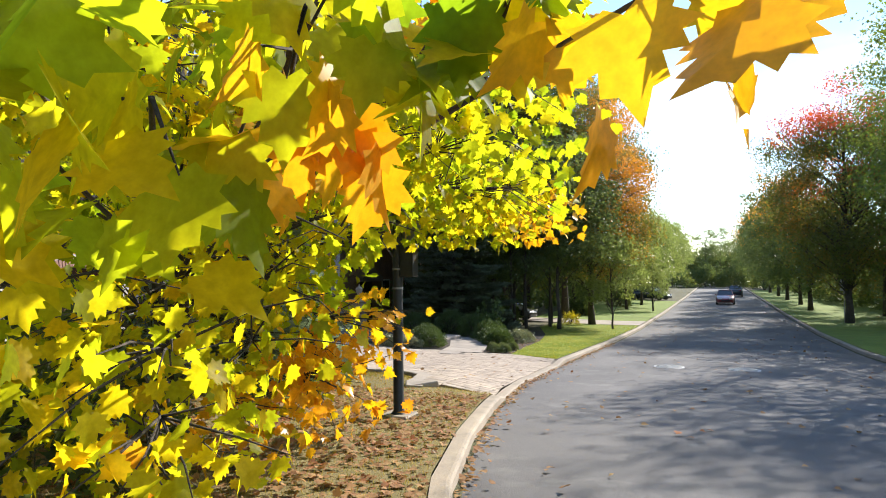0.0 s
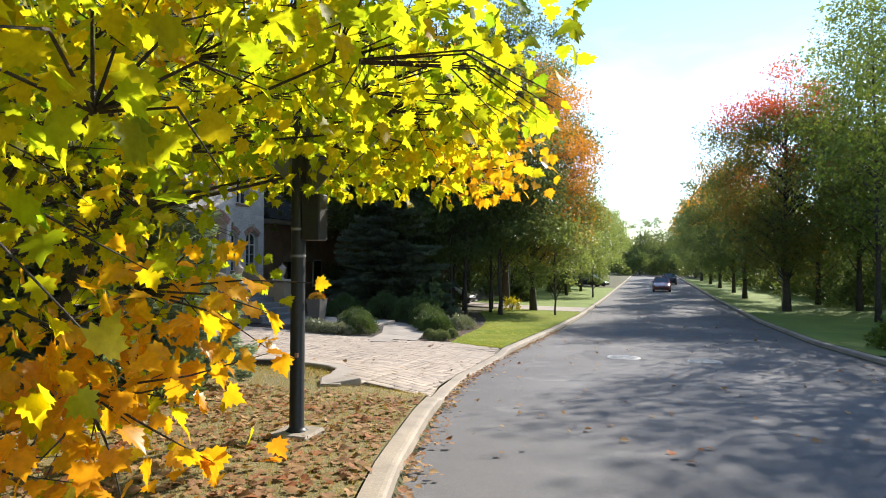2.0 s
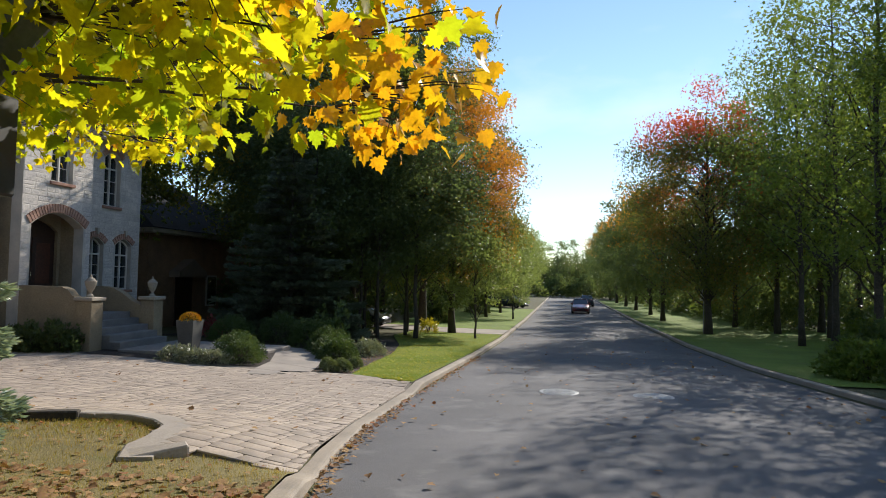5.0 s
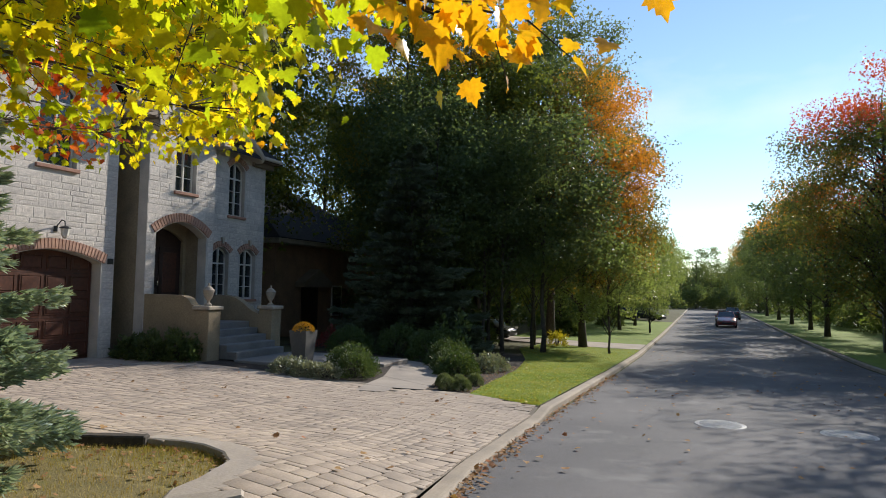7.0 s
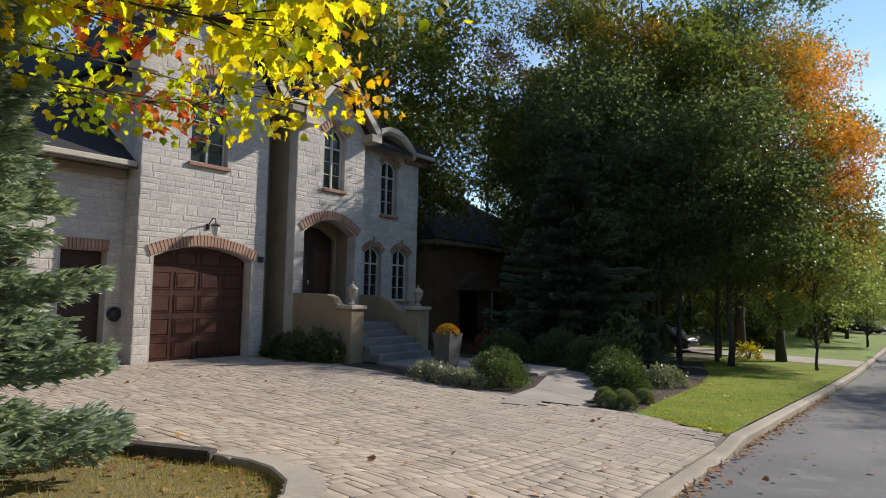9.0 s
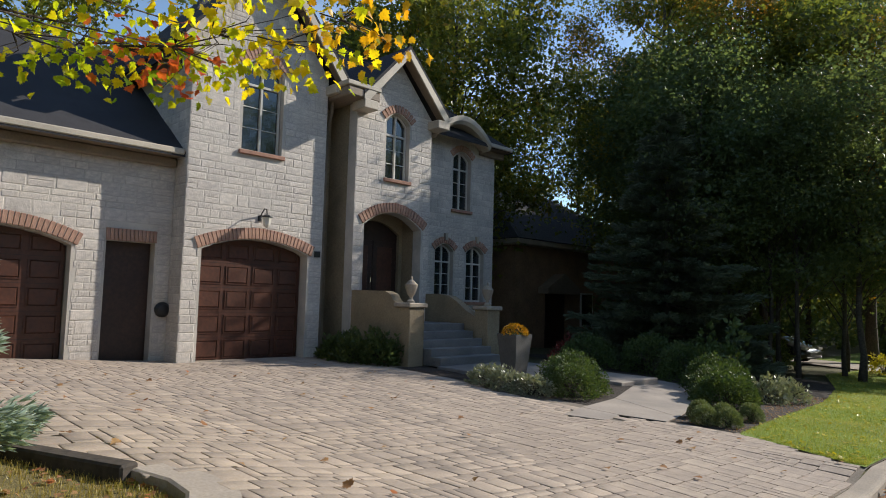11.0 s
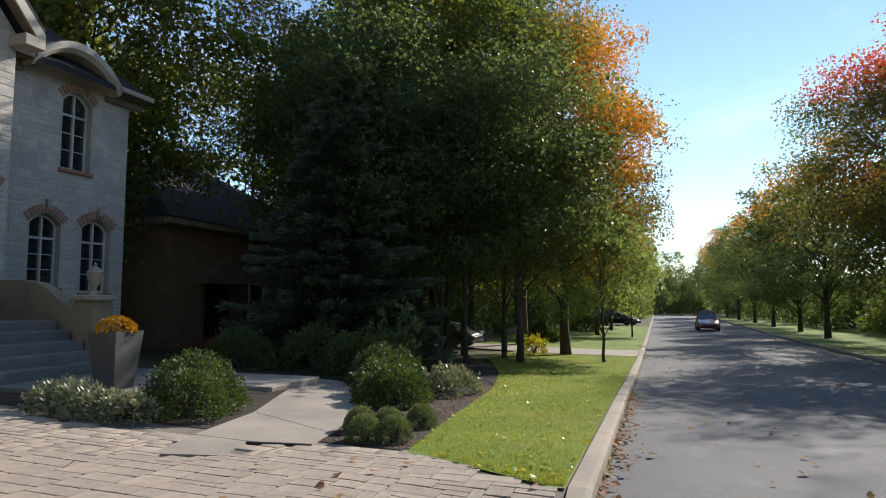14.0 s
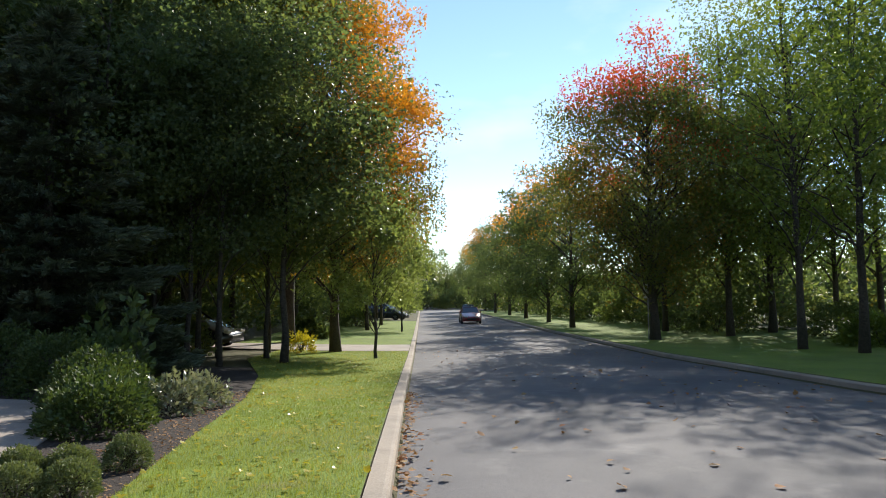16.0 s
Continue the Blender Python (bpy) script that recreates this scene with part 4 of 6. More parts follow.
# wall lantern above the garage
lamp = tagged(empty("wall_lantern", TX, 15.86, 2.78), "dark metal swan-neck lantern on the stone wall", "wall lamp")
bm = bmesh.new()
tube(bm, [(0, 0, 0), (0.08, 0, 0.1), (0.2, 0, 0.2), (0.3, 0, 0.17), (0.32, 0, 0.06)], [0.014] * 5, 7)
turned(bm, [(0.05, -0.06), (0.05, 0.06), (0.03, 0.07)], sides=10)
part("bracket", bm, M["black"], lamp)
bm = bmesh.new()
turned(bm, [(0.02, 0.07), (0.12, 0.03), (0.13, 0.01), (0.03, 0.0)], 0.32, 0, 8)
part("cap", bm, M["black"], lamp)
bm = bmesh.new()
turned(bm, [(0.1, 0.0), (0.075, -0.16), (0.05, -0.2), (0.01, -0.23)], 0.32, 0, 6)
part("lantern_glass", bm, M["lens"], lamp, "frosted lantern glass")

# porch
porch = tagged(empty("porch", -13, 19.5, -0.4), "stone porch with broad steps, rendered parapets and capped piers", "porch")


def ppart(name, bm, material, parent=None, label=""):
    ob = part(name, bm, material, parent or porch, label)
    if not parent:
        ob.matrix_parent_inverse = porch.matrix_basis.inverted()
    else:
        ob.matrix_parent_inverse = porch.matrix_basis.inverted()
    return ob


ppart("platform", soft(block(-12.5, -10.35, 18.42, 20.95, -0.75, -0.29), 0.015), M["stonestep"])
ppart("platform_step", soft(block(-12.95, -11.6, 17.95, 18.41, -0.7, -0.38), 0.015), M["stonestep"])
for k in range(5):
    ppart("tread", soft(block(-14.4, -12.5 - 0.3 * k, 18.52, 20.48, -0.32 + 0.165 * k, -0.125 + 0.165 * k), 0.012), M["stonestep"])
ppart("porch_floor", block(-16.75, -14.41, 18.41, 20.28, -0.4, 0.535), M["stonestep"])
south = [(-15.19, -0.6), (-13.46, -0.6), (-13.46, 1.0), (-13.62, 1.05), (-13.75, 1.2), (-13.95, 1.27), (-15.19, 1.28)]
ppart("parapet", prism(south, [], 18.12, 0.24, "y"), M["stucco"], None, "sand-coloured rendered parapet")
north = [(-15.19, -0.6), (-13.4, -0.6), (-13.4, 0.72), (-13.7, 0.85), (-14.0, 1.05), (-14.3, 1.2), (-14.7, 1.25), (-15.19, 1.25)]
ppart("parapet", prism(north, [], 20.52, 0.24, "y"), M["stucco"])
for cx, cy, top in ((-13.22, 18.27, 1.0), (-13.18, 20.72, 0.96)):
    pier = ppart("pier", soft(block(cx - 0.22, cx + 0.22, cy - 0.22, cy + 0.22, -0.6, top - 0.08), 0.015), M["stucco"], None, "sand-coloured pier")
    ppart("pier_cap", soft(block(cx - 0.27, cx + 0.27, cy - 0.27, cy + 0.27, top - 0.08, top + 0.02), 0.02), M["bulb"])
    urn = tagged(empty("urn_light", cx, cy, top + 0.02), "pale stone urn finial on the porch pier", "urn", group="porch urns")
    bm = bmesh.new()
    turned(bm, [(0.09, 0.0), (0.09, 0.04), (0.04, 0.08), (0.04, 0.13), (0.09, 0.2), (0.13, 0.32), (0.145, 0.4), (0.12, 0.42)], sides=16)
    part("bowl", bm, M["bulb"], urn)
    bm = bmesh.new()
    turned(bm, [(0.12, 0.42), (0.08, 0.47), (0.03, 0.5), (0.025, 0.56), (0.005, 0.58)], sides=12)
    part("lid", bm, M["bulb"], urn)

# planter with chrysanthemums
pot = tagged(empty("planter", -10.78, 18.86, -0.29, 0), "tall tapered grey planter on the porch platform", "planter")
bm = bmesh.new()
for w, z in ((0.17, 0.0), (0.245, 0.77)):
    for sx, sy in ((-1, -1), (1, -1), (1, 1), (-1, 1)):
        bm.verts.new((sx * w, sy * w, z))
for w, z in ((0.215, 0.77), (0.205, 0.68)):
    for sx, sy in ((-1, -1), (1, -1), (1, 1), (-1, 1)):
        bm.verts.new((sx * w, sy * w, z))
bm.verts.ensure_lookup_table()
for a in (0, 4, 8):
    for i in range(4):
        bm.faces.new([bm.verts[j] for j in (a + i, a + (i + 1) % 4, a + 4 + (i + 1) % 4, a + 4 + i)])
bm.faces.new([bm.verts[i] for i in (3, 2, 1, 0)])
bm.faces.new([bm.verts[i] for i in (12, 13, 14, 15)])
part("pot", bm, M["planter"], pot)
mum = tagged(empty("chrysanthemum", -10.78, 18.86, 0.40), "rounded golden chrysanthemum in the grey planter", "flowers")
rng = np.random.default_rng(5)
n = 500
p = rng.normal(size=(n, 3))
p /= np.linalg.norm(p, axis=1, keepdims=True)
p[:, 2] = np.abs(p[:, 2]) * 0.75
scatter("blossom", p * (0.24, 0.24, 0.26) + (0, 0, 0.06), rng.uniform(0.04, 0.065, n), M["flower"], mum, "lobed", ways=p + rng.normal(size=(n, 3)) * 0.4, rng=rng)
p2 = rng.normal(size=(220, 3))
p2 /= np.linalg.norm(p2, axis=1, keepdims=True)
scatter("foliage", p2 * (0.19, 0.19, 0.09) + (0, 0, 0.02), rng.uniform(0.04, 0.06, 220), M["box"], mum, "oval", rng=rng)


# ---------- trees ----------
def limb_path(a, b, sag, r):
    a, b = Vector(a), Vector(b)
    pts = []
    for k in range(6):
        s = k / 5
        p = a.lerp(b, s) + Vector((0, 0, sag * math.sin(math.pi * s)))
        if 0 < k < 5:
            p += Vector((r.uniform(-1, 1), r.uniform(-1, 1), r.uniform(-1, 1))) * 0.05 * (b - a).length
        pts.append(p)
    return pts


def broadleaf(name, seed, height, radius, clear, leaves, size, material, girth, label, category="tree", clumps=110, tips=None, tip_side=None, spread=0.55, kind="lobed"):
    """A tree with a tapered trunk, limbs that reach into the crown, and leaves in uneven clumps. tips: a second leaf material for the clumps that tip_side picks."""
    r = random.Random(seed)
    g = np.random.default_rng(seed)
    tree = tagged(empty(name), label, category)
    top = height * 0.9
    bm = bmesh.new()
    lean = (r.uniform(-0.3, 0.3), r.uniform(-0.3, 0.3))
    spine = [Vector((lean[0] * s * s + r.uniform(-0.05, 0.05), lean[1] * s * s + r.uniform(-0.05, 0.05), -0.3 + (top + 0.3) * s)) for s in [k / 9 for k in range(10)]]
    tube(bm, spine, [girth * (1.35 if k == 0 else 1.0) * (1 - 0.085 * k) * (1 - 0.03 * k) for k in range(10)], 9)
    part("trunk", bm, M["bark"], tree, smooth=True)
    mid = (clear + height) / 2
    half = (height - clear) / 2
    cl = []
    while len(cl) < clumps:
        v = Vector((r.gauss(0, 1), r.gauss(0, 1), r.gauss(0, 1))).normalized()
        d = r.uniform(0.35, 1.0) ** 0.55
        wob = 1 + 0.22 * noise.noise(v * 2.1 + Vector((seed, 0, 0)))
        p = Vector((v.x * radius * d * wob, v.y * radius * d * wob, mid + v.z * half * d * wob))
        taper = 1.0 - 0.14 * max(0, v.z)
        p.x, p.y = p.x * taper + lean[0] * 0.6, p.y * taper + lean[1] * 0.6
        cl.append(p)
    bm = bmesh.new()
    for p in cl[::3]:
        z0 = max(clear * 0.75, p.z - (0.5 * math.hypot(p.x, p.y) + 0.6))
        s = min(0.95, z0 / top)
        start = spine[min(9, int(s * 9))].lerp(spine[min(9, int(s * 9) + 1)], s * 9 - int(s * 9))
        rad = girth * 0.32 * (1 - 0.6 * s)
        tube(bm, limb_path(start, p, 0.25, r), [rad * (1 - 0.17 * k) for k in range(6)], 5)
    part("branching", bm, M["bark"], tree, smooth=True)
    pl, wy, which = [], [], []
    per = leaves // clumps
    for p in cl:
        c = np.array(p[:])
        k = int(per * r.uniform(0.5, 1.5))
        sp = spread * r.uniform(0.7, 1.35)
        q = g.normal(size=(k, 3)).clip(-1.7, 1.7) * (sp, sp, sp * 0.62)
        pl.append(c + q)
        out = c - np.array((0, 0, mid))
        wy.append(g.normal(size=(k, 3)) + 0.5 * out / (np.linalg.norm(out) + 0.01) - (0, 0, 0.5))
        which.append(np.full(k, bool(tip_side and tip_side(p, mid, half, radius, r))))
    pl, wy, which = np.concatenate(pl), np.concatenate(wy), np.concatenate(which)
    sz = size * g.uniform(0.65, 1.3, len(pl))
    scatter("crown", pl[~which], sz[~which], material, tree, kind, wy[~which], rng=g)
    if which.any():
        scatter("crown", pl[which], sz[which], tips, tree, kind, wy[which], label="turning leaves of the crown", rng=g)
    return tree


def spruce(name, seed, height, radius, material, label, whorls=34, fine=1.0, needle=0.17):
    """A conifer: whorls of drooping boughs clad in needle sprays, with a ragged outline."""
    r = random.Random(seed)
    g = np.random.default_rng(seed)
    tree = tagged(empty(name), label, "spruce")
    bm = bmesh.new()
    tube(bm, [(0, 0, -0.2), (0.02, 0, height * 0.4), (0, 0.02, height * 0.98)], [0.14 * height / 8, 0.09 * height / 8, 0.015], 8)
    part("trunk", bm, M["bark"], tree, smooth=True)
    bm = bmesh.new()
    pl, wy = [], []
    for k in range(whorls):
        s = k / whorls
        z = 0.25 + (height - 0.4) * s ** 1.05
        reach = radius * (1 - s) ** 0.75 + 0.08
        for j in range(max(5, int(11 * (1 - s) + 4))):
            a = r.uniform(0, math.tau)
            ln = reach * r.uniform(0.72, 1.12)
            drop_ = -0.18 * ln + r.uniform(-0.08, 0.05)
            pts = []
            for q in range(5):
                u = q / 4
                pts.append(Vector((math.cos(a) * ln * u, math.sin(a) * ln * u, z + drop_ * u + 0.16 * ln * u * u)))
            if j % 2 == 0:
                tube(bm, pts, [0.022 * (1 - 0.2 * q) * (0.5 + ln / 3) for q in range(5)], 4)
            m = int(60 * fine * (0.35 + ln))
            u = g.uniform(0.12, 1.0, m) ** 0.7
            i = np.minimum((u * 4).astype(int), 3)
            arr = np.array([p[:] for p in pts])
            base = arr[i] + (arr[i + 1] - arr[i]) * (u * 4 - i)[:, None]
            width = 0.34 * (1.05 - u) * min(1.2, ln) + 0.05
            side = g.uniform(-1, 1, m) * width
            base[:, 0] += -math.sin(a) * side
            base[:, 1] += math.cos(a) * side
            base[:, 2] += g.normal(0, 0.035, m) - 0.06 * np.abs(side)
            way = np.stack([math.cos(a) - math.sin(a) * side / width * 0.8, math.sin(a) + math.cos(a) * side / width * 0.8, g.normal(0.12, 0.28, m)], 1)
            pl.append(base)
            wy.append(way)
    part("branching", bm, M["bark"], tree)
    pl, wy = np.concatenate(pl), np.concatenate(wy)
    scatter("needles", pl, needle * g.uniform(0.7, 1.25, len(pl)), material, tree, "spray", wy, rng=g)
    return tree


def stand(ob, x, y, turn=0.0, scale=1.0, ground=None):
    z = ground if ground is not None else (land(x, y) if x < kerb_x(y) else across(x, y))
    ob.matrix_basis = pose(x, y, z, 0, 0, turn) @ Matrix.Scale(scale, 4)
    return ob


def again(ob, x, y, turn, scale=1.0, label="", wide=1.0):
    z = land(x, y) if x < kerb_x(y) else across(x, y)
    keep = ob.matrix_basis.copy()
    c = copy_thing(ob, pose(x, y, z, 0, 0, turn))
    c.matrix_basis = pose(x, y, z, 0, 0, turn) @ Matrix.Diagonal((scale * wide, scale * wide, scale, 1))
    ob.matrix_basis = keep
    if label:
        c["label"] = label
    return c


# the row of tall trees beside the lawn
right_side = lambda p, mid, half, radius, r: p.x + 0.25 * p.y > 0.12 * radius and p.z > mid - 0.45 * half and r.random() < 0.62
big_green = stand(broadleaf("tall_tree", 11, 16.0, 4.3, 2.4, 50000, 0.14, M["leaf_green"], 0.2, "tall dark green broadleaf tree in the garden", clumps=170, spread=0.5), -9.9, 42.5, 140, 1.25)
turning = stand(broadleaf("turning_maple", 12, 14.0, 4.1, 2.2, 70000, 0.115, M["leaf_turning"], 0.19, "tall maple turning orange on its sunny side", clumps=200, tips=M["leaf_orange"], tip_side=right_side, spread=0.48), -7.2, 37.5, 0)
lime = stand(broadleaf("pale_tree", 13, 9.5, 3.4, 2.0, 12000, 0.18, M["leaf_pale"], 0.13, "pale green broadleaf tree in the sun", clumps=100), -7.6, 56, 0)
sapling = stand(broadleaf("sapling", 14, 5.3, 2.0, 1.3, 6500, 0.12, M["leaf_pale"], 0.06, "slim young tree with sparse pale green leaves on the lawn", clumps=84, spread=0.28), -5.49, 34.2, 0)
top_part = lambda p, mid, half, radius, r: p.z > mid + 0.45 * half + 0.35 * half * r.random() or (p.z > mid and r.random() < 0.12)
red_top = stand(broadleaf("red_topped_maple", 25, 14.2, 4.7, 2.0, 56000, 0.145, M["leaf_rust"], 0.22, "large maple with a scarlet top and dark green skirts", clumps=300, tips=M["leaf_red"], tip_side=top_part, spread=0.6), 6.9, 43.8, 0)
orange_top = stand(broadleaf("orange_topped_maple", 16, 13.0, 4.8, 1.8, 20000, 0.2, M["leaf_green"], 0.19, "maple with an orange top above dark green leaves", clumps=150, tips=M["leaf_orange"], tip_side=top_part), 6.6, 59, 0)
woods = stand(broadleaf("woodland_tree", 17, 15.5, 4.6, 2.5, 22000, 0.2, M["leaf_olive"], 0.19, "tall woodland tree with olive and rust leaves behind the houses", clumps=120), -22.5, 25.8, 0)
thin = stand(broadleaf("thin_tree", 18, 15.0, 3.8, 2.6, 15000, 0.14, M["leaf_bright"], 0.15, "tall thin-leaved tree with bare upper twigs", clumps=150, spread=0.5), 16.5, 45, 0)
airy = stand(broadleaf("airy_tree", 23, 16.5, 3.8, 3.0, 6500, 0.14, M["leaf_bright"], 0.14, "tall airy roadside tree with thin leaves and open limbs", clumps=120, spread=0.55), 9.4, 36.2, 75)
again(airy, 9.9, 33.6, 190, 1.03)
bronze_side = lambda p, mid, half, radius, r: p.z > mid + 0.2 * half and r.random() < 0.5
bronze = stand(broadleaf("bronze_maple", 24, 18.0, 4.6, 2.5, 52000, 0.14, M["leaf_olive"], 0.2, "tall maple with a bronze-orange top behind the spruce", clumps=180, tips=M["leaf_turning"], tip_side=bronze_side, spread=0.5), -15.3, 33.8, 40)
street_tree = stand(broadleaf("street_tree", 20, 15.5, 4.4, 2.3, 7000, 0.29, M["leaf_green"], 0.2, "tall broadleaf tree beside the street", clumps=110, spread=0.6), 18, 70, 30)

slender = stand(broadleaf("slender_tree", 19, 9.5, 2.0, 2.0, 14000, 0.11, M["leaf_green"], 0.075, "slender young tree in the shaded clump beside the lawn", clumps=80, spread=0.42), -9.2, 30.4, 0)
for x, y, a, s, w in ((-8.7, 33.4, 60, 1.05, 1.0), (-10.3, 33.9, 130, 1.1, 1.0), (-11.2, 31.2, 200, 1.05, 1.0), (-9.4, 36.4, 260, 1.1, 1.0), (-12.8, 34.4, 320, 1.1, 1.0), (-9.9, 30.2, 100, 1.0, 1.0), (-7.9, 31.9, 300, 1.16, 1.25), (-10.4, 32.4, 30, 1.15, 1.0), (-12.7, 30.6, 170, 1.3, 1.15), (-11.7, 29.3, 240, 1.15, 1.1), (-14.3, 31.6, 10, 1.3, 1.2)):
    again(slender, x, y, a, s, wide=w)
again(woods, -13.2, 37.2, 250, 1.2)
again(woods, -13.4, 39.5, 20, 1.05, "tall woodland tree with bronze and olive leaves")
again(woods, -16.4, 38.8, 310, 0.85)
for x, y, a, s in ((-19, 46, 40, 0.9), (-26, 27.5, 120, 1.0), (-20.6, 26.9, 200, 1.1), (-32.5, 33, 300, 1.1), (-17.0, 44, 80, 1.0), (-22, 45.5, 10, 1.15), (-27, 45, 250, 1.15), (-33, 40, 120, 1.1), (-29, 22, 10, 1.0), (-31, 14, 70, 1.0), (-30, 5, 150, 1.05), (-24, 0, 220, 0.95), (-17, -4, 100, 0.9), (-14, 48, 190, 0.9)):
    again(woods, x, y, a, s)
for x, y, a, s in ((-7.2, 64, 90, 1.0), (-8.2, 73, 200, 1.1), (-7.4, 84, 300, 1.1), (-7.8, 97, 30, 1.2), (-8.4, 112, 150, 1.2), (-11.5, 50, 60, 0.85)):
    again(lime, x, y, a, s)
again(sapling, -5.3, 55, 100, 0.8)
for x, y, a, s in ((-13, 60, 10, 0.9), (-14, 75, 120, 0.9), (-13, 90, 220, 0.9), (-3, 150, 0, 0.8), (6, 152, 90, 0.8), (-10, 140, 200, 0.9), (14, 140, 300, 0.9), (0, 158, 30, 0.85), (20, 56, 160, 1.0)):
    again(street_tree, x, y, a, s)
for x, y, a, s in ((6.9, 69, 90, 0.9), (6.7, 80, 200, 0.95), (6.8, 93, 300, 1.0), (6.8, 108, 45, 1.0), (7, 125, 135, 1.05)):
    again(orange_top, x, y, a, s, "maple with bronze top in the row across the street")
for x, y, a, s in ((10.2, 51, 70, 0.85), (13.8, 46, 160, 0.95)):
    again(street_tree, x, y, a, s)
for x, y, a, s in ((12.6, 41.5, 50, 1.05), (15.8, 38.6, 140, 1.1), (20.5, 37, 230, 1.15), (19.5, 46, 310, 1.15), (24, 32, 20, 1.1), (10.9, 44.6, 75, 1.15), (8.9, 27.6, 110, 1.08), (9.6, 23.6, 250, 1.0), (10.6, 19.6, 20, 0.95), (13.5, 26.0, 200, 1.15)):
    again(thin, x, y, a, s)
# trees that shade the street out of sight of the walk
for x, y, a, s in ((11.5, 9.5, 130, 0.8), (15, -2, 250, 0.9), (-9, -9, 80, 0.8), (-3, -15, 10, 0.9), (8, -18, 10, 0.9)):
    again(street_tree, x, y, a, s)

dark_spruce = stand(spruce("dark_spruce", 21, 8.0, 3.0, M["needle_dark"], "dark blue-green spruce in deep shade beside the neighbouring house", 26, 1.0, 0.22), -11.9, 27.4)
again(dark_spruce, -15.0, 35.0, 90, 1.0)
blue = stand(spruce("blue_spruce", 22, 9.0, 1.85, M["needle_blue"], "silvery blue-green spruce with drooping boughs at the lawn's edge", 46, 2.3, 0.12), -8.1, 8.0)

